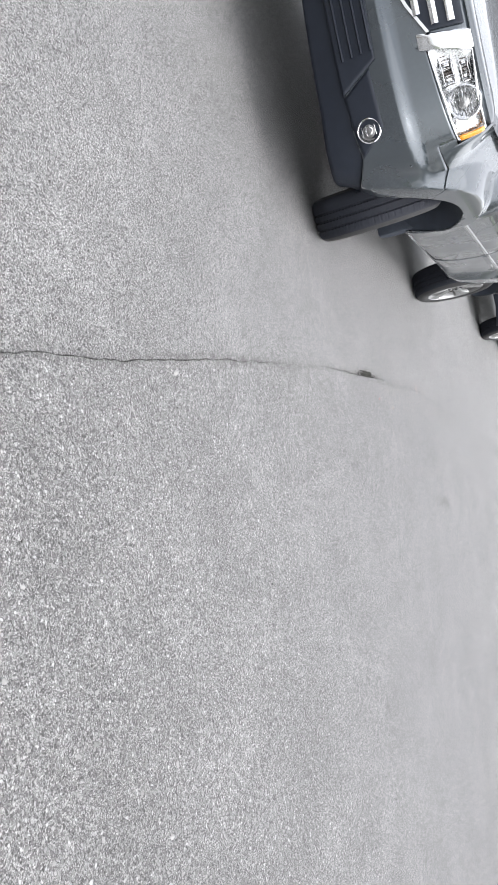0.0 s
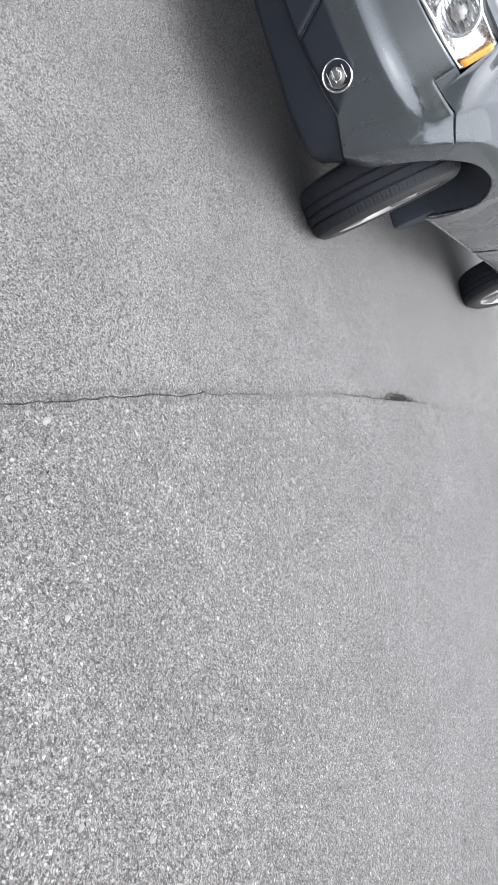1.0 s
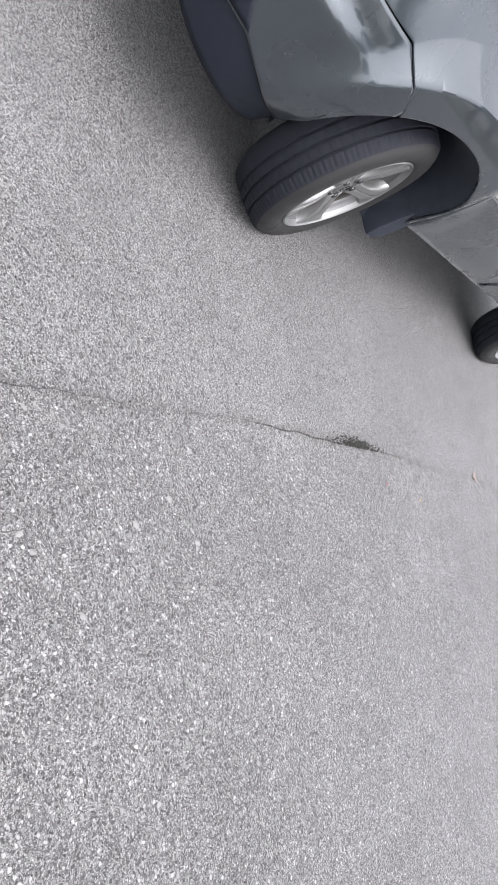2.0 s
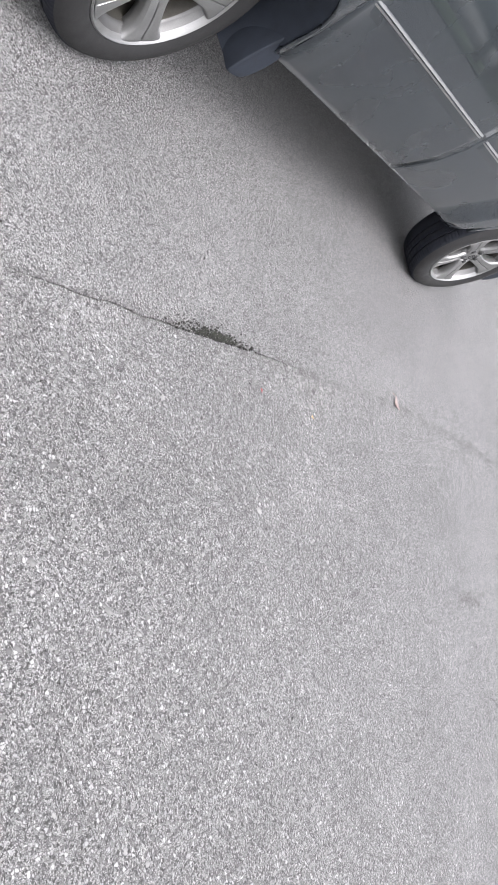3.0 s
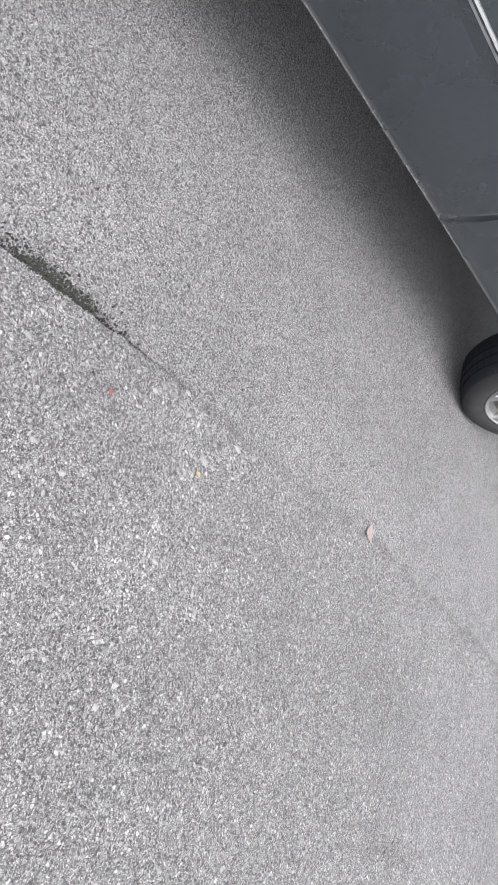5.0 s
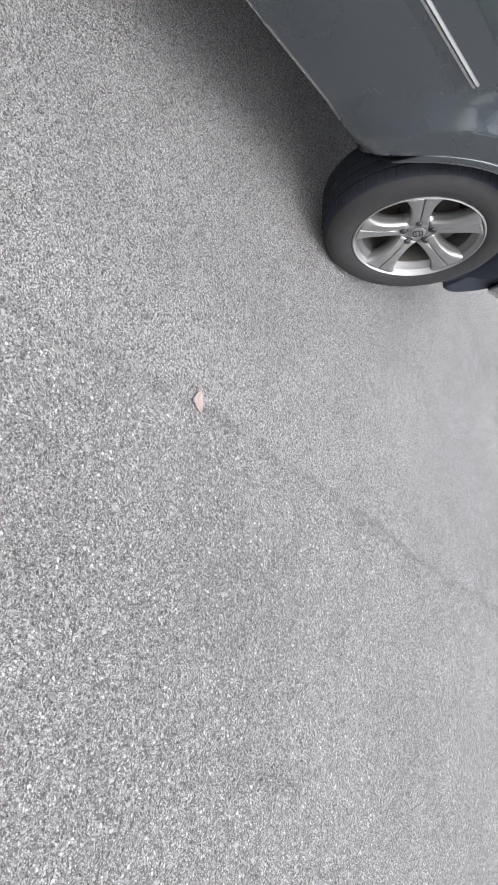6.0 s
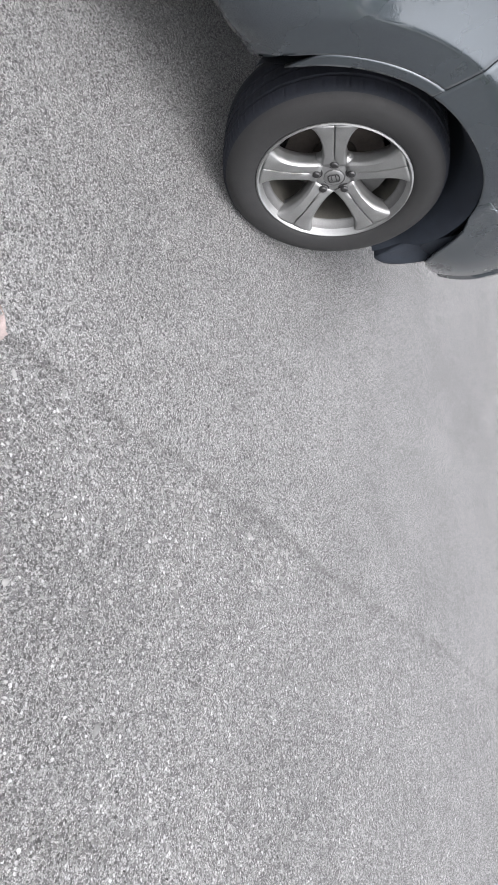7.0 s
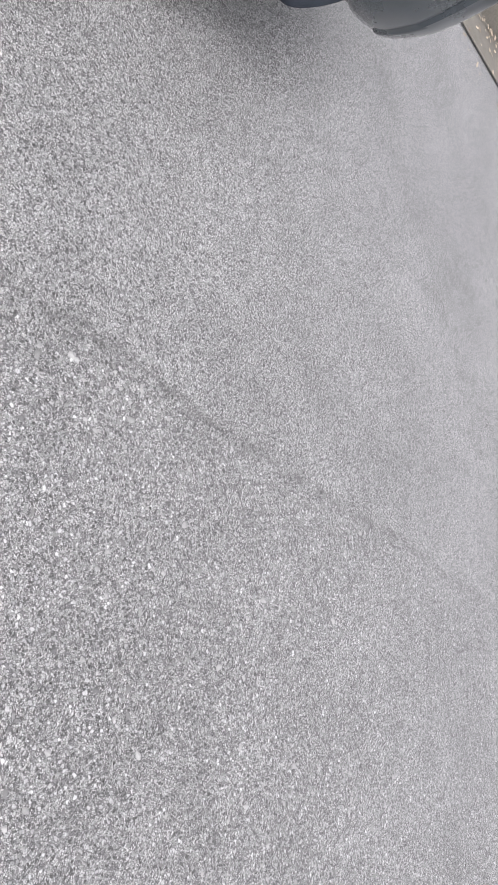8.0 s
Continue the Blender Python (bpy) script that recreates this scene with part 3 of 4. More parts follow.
def plan(s):
    """The outline of the body at the length s along it: point and outward normal; s is y along the straight side."""
    if s > -0.40 and s < 2.9:
        return Vector((0.030, s)), Vector((1, 0))
    curve, ss = (FC, [-v for v in FS]) if s <= -0.40 else (RC, RS)
    v = -s if s <= -0.40 else s
    xs, ys = [q[0] for q in curve], [q[1] for q in curve]

    def at(u):
        return Vector((float(np.interp(u, ss, xs)), float(np.interp(u, ss, ys))))

    d = at(v + 0.012) - at(v - 0.012)
    nrm = Vector((-d[1], d[0])) if s <= -0.40 else Vector((d[1], -d[0]))
    return at(v), (nrm.normalized() if nrm.length else Vector((1, 0)))


def s_at_x(x, front=True):
    """Length along the outline at which the front (or rear) crosses this x."""
    curve, ss = (FC, FS) if front else (RC, RS)
    return float(np.interp(-x, [-q[0] for q in curve], ss))


def arch_rho(y, z):
    best = 9.0
    for yc, hf, hr in ((0.0, 0.52, 0.445), (BASE, 0.475, 0.42)):
        u = (y - yc) / (hr if y > yc else hf)
        v = max(0.0, z - HUB_Z) / 0.455
        best = min(best, (abs(u) ** 2.2 + v ** 2.2) ** (1 / 2.2))
    return best


def arch_z(y, grow=1.0):
    for yc, hf, hr in ((0.0, 0.52, 0.445), (BASE, 0.475, 0.42)):
        u = abs(y - yc) / ((hr if y > yc else hf) * grow)
        if u < 1:
            return HUB_Z + 0.455 * grow * (1 - u ** 2.2) ** (1 / 2.2)
    return -1.0


SIDE_Z = (0.26, 0.36, 0.40, 0.46, 0.55, 0.68, 0.78, 0.88, 0.98, 1.06, 1.12, 1.20)
SIDE_O = (-0.12, -0.095, -0.078, -0.050, -0.026, -0.006, 0.0, -0.002, -0.010, -0.022, -0.042, -0.08)
NOSE_Z = (0.18, 0.26, 0.36, 0.46, 0.56, 0.68, 0.735, 0.765, 0.85, 0.95, 1.05, 1.12)
NOSE_O = (-0.11, -0.07, -0.035, -0.012, 0.0, 0.013, 0.020, -0.003, -0.012, -0.022, -0.045, -0.10)
TAIL_Z = (0.30, 0.40, 0.47, 0.56, 0.66, 0.76, 0.80, 0.95, 1.05, 1.15)
TAIL_O = (-0.14, -0.070, -0.030, -0.002, 0.004, 0.003, 0.001, -0.008, -0.020, -0.04)


def rounded(zs, os, sigma):
    """A profile with its corners rounded."""
    z = np.arange(0.0, 1.4, 0.004)
    o = np.interp(z, zs, os)
    k = np.exp(-0.5 * (np.arange(-40, 41) * 0.004 / sigma) ** 2)
    o = np.convolve(np.pad(o, 40, mode="edge"), k / k.sum(), "valid")
    return z, o


SIDE_Z, SIDE_O = rounded(SIDE_Z, SIDE_O, 0.03)
NOSE_Z, NOSE_O = rounded(NOSE_Z, NOSE_O, 0.013)
TAIL_Z, TAIL_O = rounded(TAIL_Z, TAIL_O, 0.022)


def surf(s, z, side=1, off=0.0):
    p, nrm = plan(s)
    o = lerp_list(SIDE_Z, SIDE_O, z)
    wf = sstep(-0.45, -0.78, s)
    wr = sstep(3.05, 3.40, s)
    o = o * (1 - wf - wr) + wf * lerp_list(NOSE_Z, NOSE_O, z) + wr * lerp_list(TAIL_Z, TAIL_O, z)
    if -1.25 < s < 3.5:
        d = (arch_rho(p[1], z) - 1) * 0.46
        back = sstep(2.8, 3.1, s)
        near = min(1.0, max(0.0, (0.195 - d) / 0.085)) ** 1.5 * (1 - 0.85 * sstep(0.32, 0.47, s)) if s < 1.4 else 0.92 * min(1.0, max(0.0, 1 - (d - 0.13 * (1 - back)) / (0.14 + 0.30 * back))) ** 1.5
        o += 0.046 * near * sstep(0.30, 0.50, z) * (1 - 0.6 * wf) * sstep(-0.9, -0.80, s) - 0.012 * sstep(-1.25, -0.75, s)
        lean = 0.14 * sstep(0.45, 0.10, s) * (1 - wf) + 0.015 * sstep(2.5, 2.9, s) * (1 - wr)
        o -= lean * sstep(0.77, 1.16, z) * (1 - 0.8 * near)
    q = p + nrm * (o + off)
    x = q[0] if side > 0 else 2 * CENTRE - q[0]
    return Vector((x, q[1], z))


def door_front(z):
    return lerp_list((0.40, 0.50, 0.73, 1.2), (0.490, 0.455, 0.386, 0.384), z)


def door_mid(z):
    return lerp_list((0.40, 0.45, 0.60, 0.80, 1.2), (1.440, 1.452, 1.472, 1.462, 1.44), z)


def belt(y):
    return lerp_list((-0.75, 0.4, 3.6), (1.085, 1.125, 1.15), y)


def panel_into(bm, side, y_lo, y_hi, z_lo, z_hi, nu, nv, off=0.0):
    """A body panel between two edges y_lo(z), y_hi(z) and from z_lo(y) to z_hi(y)."""
    rows = []
    for i in range(nu + 1):
        row = []
        for j in range(nv + 1):
            y, z = 0.0, 0.7
            for _ in range(6):
                y = y_lo(z) + (y_hi(z) - y_lo(z)) * i / nu
                z = z_lo(y) + (z_hi(y) - z_lo(y)) * j / nv
            row.append(surf(y, z, side, off))
        rows.append(row)
    grid_into(bm, rows, flip=side < 0)


def const(v):
    return lambda _: v


def nose_bottom(s):
    """Lower edge of the painted bumper."""
    p, _ = plan(s)
    low = lerp_list((-1.0, -0.95, -0.82, -0.66, -0.52), (0.50, 0.50, 0.505, 0.435, 0.39), p[1])
    return max(low, arch_z(p[1]) + 0.0)


def wheel_meshes():
    """One wheel at the origin, axle along x, outer face towards +x; returns the parts."""
    bm = bmesh.new()
    w = 0.235
    r0 = 0.252
    prof = [(-0.010, 0.240), (0.004, r0 + 0.003), (0.012, r0 + 0.016), (0.016, 0.300), (0.012, 0.325), (0.003, 0.340), (-0.008, 0.351), (-0.016, 0.358),
            (-0.030, 0.362), (-0.052, 0.365), (-0.054, 0.357), (-0.062, 0.357), (-0.064, 0.366), (-0.096, TYRE_R), (-0.098, 0.358), (-0.107, 0.358), (-0.109, TYRE_R),
            (-0.138, TYRE_R), (-0.140, 0.358), (-0.149, 0.358), (-0.151, 0.366), (-0.182, 0.365), (-0.205, 0.362), (-0.222, 0.350), (-w, 0.31), (-w, 0.25), (-0.21, 0.235)]

    def wob(k, i):
        if k in (7, 8) and i % 3 == 0:
            return -0.0030
        if k in (9, 12, 13, 16, 17, 20) and i % 6 == 0:
            return -0.002
        return 0.0

    revolve(bm, prof, 360, wob)
    tyre = link_mesh("tyre", bm, RUBBER)
    # tread faces take the shaded rubber, sidewalls keep the lighter one
    tyre.data.materials.append(TREAD_SHADED)
    for f in tyre.data.polygons:
        f.material_index = 1 if math.hypot(f.center[1], f.center[2]) > 0.346 else 0
    tagged(tyre, "black worn rubber tyre with ribbed shoulder")
    bm = bmesh.new()
    revolve(bm, [(-0.012, 0.2335), (-0.004, 0.2385), (0.004, 0.2425), (0.0085, 0.2475), (0.006, 0.2525), (-0.004, 0.2535), (-0.02, 0.249)], 96)
    rim = link_mesh("rim", bm, ALLOY)
    tagged(rim, "silver alloy rim lip and barrel")
    bm = bmesh.new()
    revolve(bm, [(-0.20, 0.225), (-0.12, 0.215), (-0.060, 0.2110), (-0.040, 0.2148)], 96)
    barrel = link_mesh("barrel", bm, BARREL)
    tagged(barrel, "dark dusty inner barrel")
    bm = bmesh.new()
    revolve(bm, [(-0.040, 0.2148), (-0.034, 0.2165), (-0.031, 0.2205), (-0.022, 0.2285), (-0.0165, 0.2310), (-0.012, 0.2333)], 96)
    flange = link_mesh("flange", bm, ALLOY_DARK)
    tagged(flange, "dull grey inner flange of the rim")
    bm = bmesh.new()
    R = (0.050, 0.066, 0.080, 0.095, 0.115, 0.138, 0.160, 0.182, 0.202, 0.218, 0.230, 0.2385)
    HW = (0.038, 0.0360, 0.0335, 0.0315, 0.0315, 0.0335, 0.0370, 0.0425, 0.0510, 0.0620, 0.0740, 0.0860)
    XX = (-0.031, -0.030, -0.027, -0.023, -0.018, -0.013, -0.0095, -0.0070, -0.0055, -0.0045, -0.0035, -0.0025)
    rows = []
    for r, hw, x in zip(R, HW, XX):
        deep = 0.022 * sstep(0.088, 0.104, r) * (1 - sstep(0.222, 0.234, r))
        half = [(0.0034, -deep), (0.0046, -0.3 * deep), (0.0066, 0.0), (0.45 * hw, 0.0003), (0.84 * hw, -0.0008), (0.93 * hw, -0.0045), (0.965 * hw, -0.013), (0.99 * hw, -0.028), (1.01 * hw, -0.046)]
        rows.append([(x + d, -w, r) for w, d in half[::-1]] + [(x + d, w, r) for w, d in half])
    grid_into(bm, rows, flip=True)
    spoke = thick(link_mesh("spoke", bm, ALLOY), 0.006)
    tagged(spoke, "broad grooved silver spoke")
    bm = bmesh.new()
    revolve(bm, [(-0.07, 0.084), (-0.052, 0.086), (-0.042, 0.082), (-0.033, 0.072), (-0.028, 0.044), (-0.027, 0.036), (-0.030, 0.035), (-0.030, 0.001)], 60)
    hub = link_mesh("hub", bm, ALLOY)
    bm = bmesh.new()
    revolve(bm, [(-0.034, 0.0325), (-0.0268, 0.0322), (-0.0252, 0.030), (-0.0236, 0.0)], 40)
    cap = link_mesh("centre_cap", bm, ALLOY)
    tagged(cap, "silver centre cap with a dark framed badge")
    bm = bmesh.new()
    ring = []
    for i in range(40):
        a = 2 * math.pi * i / 40
        k = 1 / (abs(math.cos(a)) ** 4 + abs(math.sin(a)) ** 4) ** 0.25
        ring.append((0.0200 * k * math.cos(a), 0.0170 * k * math.sin(a)))
    grid_into(bm, [[(-0.0228, u * f, v * f) for u, v in ring] for f in (1.0, 0.80)], loop=True, flip=True)
    for lo, hi in (((-0.0240, -0.0085, -0.0115), (-0.0224, -0.0055, 0.0115)), ((-0.0240, 0.0055, -0.0115), (-0.0224, 0.0085, 0.0115))):
        box_into(bm, lo, hi)
    badge = thick(link_mesh("badge", bm, UNDERBODY, False), 0.0012)
    bm = bmesh.new()
    revolve(bm, [(-0.045, 0.0155), (-0.0250, 0.0155), (-0.0235, 0.0138), (-0.0195, 0.0128), (-0.0170, 0.0095), (-0.0162, 0.0)], 12)
    nut = link_mesh("lug_nut", bm, NUT, False)
    # black disc round each nut: shade of the recess put into colour
    bm = bmesh.new()
    revolve(bm, [(-0.0300, 0.0205), (-0.0262, 0.0203), (-0.0258, 0.0190), (-0.0270, 0.0180), (-0.0270, 0.0)], 28)
    pocket = link_mesh("nut_pocket", bm, UNDERBODY)
    tagged(nut, "dull steel lug nut on a black disc of pocket shade")
    bm = bmesh.new()
    revolve(bm, [(-0.13, 0.07), (-0.125, 0.075), (-0.125, 0.163), (-0.150, 0.163), (-0.15, 0.02)], 64)
    disc = link_mesh("brake_disc", bm, STEEL)
    bm = bmesh.new()
    rows = []
    for i in range(9):
        a = radians(-30 + 60 * i / 8)
        rows.append([(x, r * math.cos(a), r * math.sin(a)) for x, r in ((-0.085, 0.115), (-0.080, 0.14), (-0.085, 0.185), (-0.165, 0.185), (-0.165, 0.115))])
    vs = grid_into(bm, rows, loop=True)
    bm.faces.new(vs[0])
    bm.faces.new(vs[-1][::-1])
    caliper = link_mesh("brake_caliper", bm, ALLOY_DARK)
    bm = bmesh.new()
    revolve(bm, [(-0.19, 0.224), (-0.19, 0.03), (-0.16, 0.0)], 48)
    back = link_mesh("backing_plate", bm, UNDERBODY)
    return dict(tyre=tyre, rim=rim, spoke=spoke, hub=hub, cap=cap, badge=badge, nut=nut, pocket=pocket, disc=disc, barrel=barrel, flange=flange, caliper=caliper, back=back)


WHEEL = {}


def add_wheel(car, name, x, y, steer, spin, side):
    """A wheel under the car: the tyre carries the rim, spokes and nuts."""
    if not WHEEL:
        WHEEL.update(wheel_meshes())
    base = pose(x, y, HUB_Z, 0, 0, steer + (0 if side > 0 else 180))
    spin_m = pose(0, 0, 0, spin, 0, 0)
    wheel = share(WHEEL["rim"], base @ spin_m, car)
    wheel.name = "wheel"
    tagged(wheel, "silver five-spoke alloy wheel with black tyre")
    share(WHEEL["tyre"], Matrix(), wheel)
    for key in ("hub", "cap", "barrel", "flange", "disc", "back"):
        share(WHEEL[key], Matrix(), wheel)
    share(WHEEL["badge"], pose(0, 0, 0, -spin, 0, 0) @ pose(0, 0, 0, 70, 0, 0), wheel)
    share(WHEEL["caliper"], pose(0, 0, 0, -spin + 25, 0, 0), wheel)
    for k in range(5):
        share(WHEEL["spoke"], pose(0, 0, 0, 72 * k, 0, 0), wheel)
        at = pose(0, 0, 0, 72 * k, 0, 0) @ Matrix.Translation((0, 0, 0.0595))
        share(WHEEL["pocket"], at, wheel)
        share(WHEEL["nut"], at, wheel)
    return wheel


def patch_into(bm, side, corners, off, nu=16, nv=8, bulge=0.0):
    """A four-cornered piece laid on the body; corners (s, z): low inner, low outer, high outer, high inner."""
    a, b, c, d = corners
    rows = []
    for i in range(nu + 1):
        u = i / nu
        row = []
        for j in range(nv + 1):
            v = j / nv
            s = (a[0] * (1 - u) + b[0] * u) * (1 - v) + (d[0] * (1 - u) + c[0] * u) * v
            z = (a[1] * (1 - u) + b[1] * u) * (1 - v) + (d[1] * (1 - u) + c[1] * u) * v
            row.append(surf(s, z, side, off + bulge * (1 - (2 * u - 1) ** 4) * (1 - (2 * v - 1) ** 4)))
        rows.append(row)
    grid_into(bm, rows, flip=side < 0)


def frame_into(bm, side, corners, width, off):
    """A strip round such a piece."""
    cx = sum(c[0] for c in corners) / 4
    cz = sum(c[1] for c in corners) / 4
    outer, inner = [], []
    for k in range(4):
        p, q = corners[k], corners[(k + 1) % 4]
        for i in range(10):
            t = i / 10
            s, z = p[0] + (q[0] - p[0]) * t, p[1] + (q[1] - p[1]) * t
            ln = math.hypot(s - cx, z - cz)
            f = 1 - width / ln
            outer.append(surf(s, z, side, off))
            inner.append(surf(cx + (s - cx) * f, cz + (z - cz) * f, side, off + 0.002))
    grid_into(bm, [outer, inner], loop=True, flip=side < 0)


def ring_into(bm, centre, axis, prof, segs=40):
    """Turns (along, r) points about an axis through centre."""
    m = Matrix.Translation(centre) @ Vector(axis).to_track_quat("X", "Z").to_matrix().to_4x4()
    vs = revolve(bm, prof, segs)
    for row in vs:
        for v in row:
            v.co = m @ v.co


def head_lamp(car, side):
    s_in_low, s_in_high = s_at_x(-0.402), s_at_x(-0.345)
    s_out = s_at_x(-0.024)
    corners = ((s_in_low, 0.892), (s_out + 0.034, 0.932), (s_out + 0.062, 1.064), (s_in_high, 1.082))
    bm = bmesh.new()
    patch_into(bm, side, corners, 0.002, 32, 16, -0.060)
    lamp = part("headlamp", bm, LAMP_GREY, car, "clear rectangular headlamp with chrome reflectors")
    thick(lamp, 0.004)
    bm = bmesh.new()
    frame_into(bm, side, corners, 0.017, 0.006)
    thick(part("bezel", bm, CHROME, lamp, "thin chrome lamp bezel"), 0.008)
    # round main reflector
    c = surf(s_at_x(-0.118), 0.999, side, -0.024)
    ax = Vector((0.50 * side, -1.0, 0.05)).normalized()
    bm = bmesh.new()
    ring_into(bm, c, ax, [(-0.020, 0.072), (0.014, 0.075), (0.018, 0.070), (0.006, 0.060), (-0.012, 0.035), (-0.018, 0.0)])
    part("reflector_bowl", bm, REFLECTOR, lamp)
    bm = bmesh.new()
    ring_into(bm, c, ax, [(-0.012, 0.030), (0.006, 0.028), (0.014, 0.018), (0.017, 0.0)], 24)
    part("bulb_shield", bm, ALLOY, lamp)
    bm = bmesh.new()
    for k in range(7):
        z = 0.945 + 0.016 * k
        h = math.sqrt(max(0.0, 0.056 ** 2 - (z - 0.995) ** 2))
        tube_into(bm, [c + ax * 0.010 + Vector((side * d, 0.55 * d, z - 0.995)) for d in (-h * 0.87, 0, h * 0.87)], 0.0022, 4)
    part("lens_flutes", bm, CHROME, lamp)
    # two boxed reflectors beside it
    for x0, x1, z0, z1 in ((-0.375, -0.205, 0.925, 0.985), (-0.355, -0.205, 1.002, 1.052)):
        cs = ((s_at_x(x0), z0), (s_at_x(x1), z0 + 0.012), (s_at_x(x1), z1), (s_at_x(x0), z1))
        bm = bmesh.new()
        frame_into(bm, side, cs, 0.009, -0.022)
        box = thick(part("reflector_box", bm, CHROME, lamp), 0.010)
        for k in range(4):
            t0, t1 = 0.12 + 0.20 * k, 0.12 + 0.20 * k + 0.14
            lo, hi = cs[0][0] + (cs[1][0] - cs[0][0]) * t0, cs[0][0] + (cs[1][0] - cs[0][0]) * t1
            bm = bmesh.new()
            patch_into(bm, side, ((lo, z0 + 0.010), (hi, z0 + 0.014), (hi, z1 - 0.008), (lo, z1 - 0.008)), -0.034, 5, 5, 0.010 if k % 2 else -0.012)
            part("reflector_facet", bm, REFLECTOR if k % 2 else STEEL, box)
        bm = bmesh.new()
        for k in range(9):
            t = 0.08 + 0.84 * k / 8
            sk = cs[0][0] + (cs[1][0] - cs[0][0]) * t
            tube_into(bm, [surf(sk, z0 + 0.012, side, -0.024), surf(sk, z1 - 0.006, side, -0.024)], 0.0016, 4)
        part("reflector_rib", bm, STEEL, box)
    cs = ((s_out - 0.002, 0.944), (s_out + 0.026, 0.944), (s_out + 0.052, 1.050), (s_out + 0.020, 1.052))
    bm = bmesh.new()
    patch_into(bm, side, cs, 0.003, 6, 8)
    thick(part("side_marker", bm, AMBER, lamp, "orange side marker"), 0.01)
    bm = bmesh.new()
    patch_into(bm, side, corners, 0.005, 24, 10, 0.004)
    cover = part("lens_cover", bm, lens_mat, lamp, "clear plastic lens cover")
    cover.visible_shadow = False


def fog_lamp(car, side):
    cs = ((s_at_x(-0.315), 0.500), (s_at_x(-0.066), 0.512), (s_at_x(-0.155), 0.645), (s_at_x(-0.395), 0.640))
    bm = bmesh.new()
    patch_into(bm, side, cs, 0.003, 16, 8)
    insert = thick(part("fog_lamp_insert", bm, BLACK_PLASTIC, car, "black plastic insert with round fog lamp"), 0.01)
    bm = bmesh.new()
    for k in range(3):
        z = 0.538 + 0.036 * k
        tube_into(bm, [surf(s_at_x(x), z, side, 0.006) for x in (-0.36 + 0.02 * (2 - k), -0.30, -0.235)], 0.006, 5)
    part("fin", bm, BLACK_PLASTIC, insert)
    c = surf(s_at_x(-0.155), 0.575, side, 0.004)
    ax = Vector((0.45 * side, -1.0, 0.0)).normalized()
    bm = bmesh.new()
    ring_into(bm, c, ax, [(-0.004, 0.055), (0.012, 0.056), (0.016, 0.052), (0.012, 0.047), (-0.004, 0.043)])
    part("ring", bm, CHROME, insert, "chrome fog lamp ring")
    bm = bmesh.new()
    ring_into(bm, c, ax, [(0.004, 0.043), (0.003, 0.034), (0.006, 0.031), (0.013, 0.026), (0.018, 0.014), (0.020, 0.0)], 32)
    fog = part("fog_lamp", bm, ALLOY_DARK, insert, "round clear fog lamp")
    bm = bmesh.new()
    ring_into(bm, c, ax, [(0.012, 0.020), (0.020, 0.019), (0.022, 0.016), (0.016, 0.012), (0.016, 0.0)], 20)
    part("bulb_shield", bm, CHROME, fog)
    bm = bmesh.new()
    up, across = Vector((0, 0, 1)), ax.cross(Vector((0, 0, 1)))
    for k in range(4):
        tube_into(bm, [c + ax * 0.020 + up * (0.020 * k - 0.030) + across * d for d in (-0.022, 0.0, 0.022)], 0.0018, 4)
    part("lens_flutes", bm, CHROME, fog)
    bm = bmesh.new()
    edge = [surf(cs[0][0] + (cs[1][0] - cs[0][0]) * t, cs[0][1] + (cs[1][1] - cs[0][1]) * t, side, 0.006) for t in np.linspace(0, 1, 12)]
    tube_into(bm, edge, 0.0025, 5)
    part("lower_edge", bm, PAINT, insert)


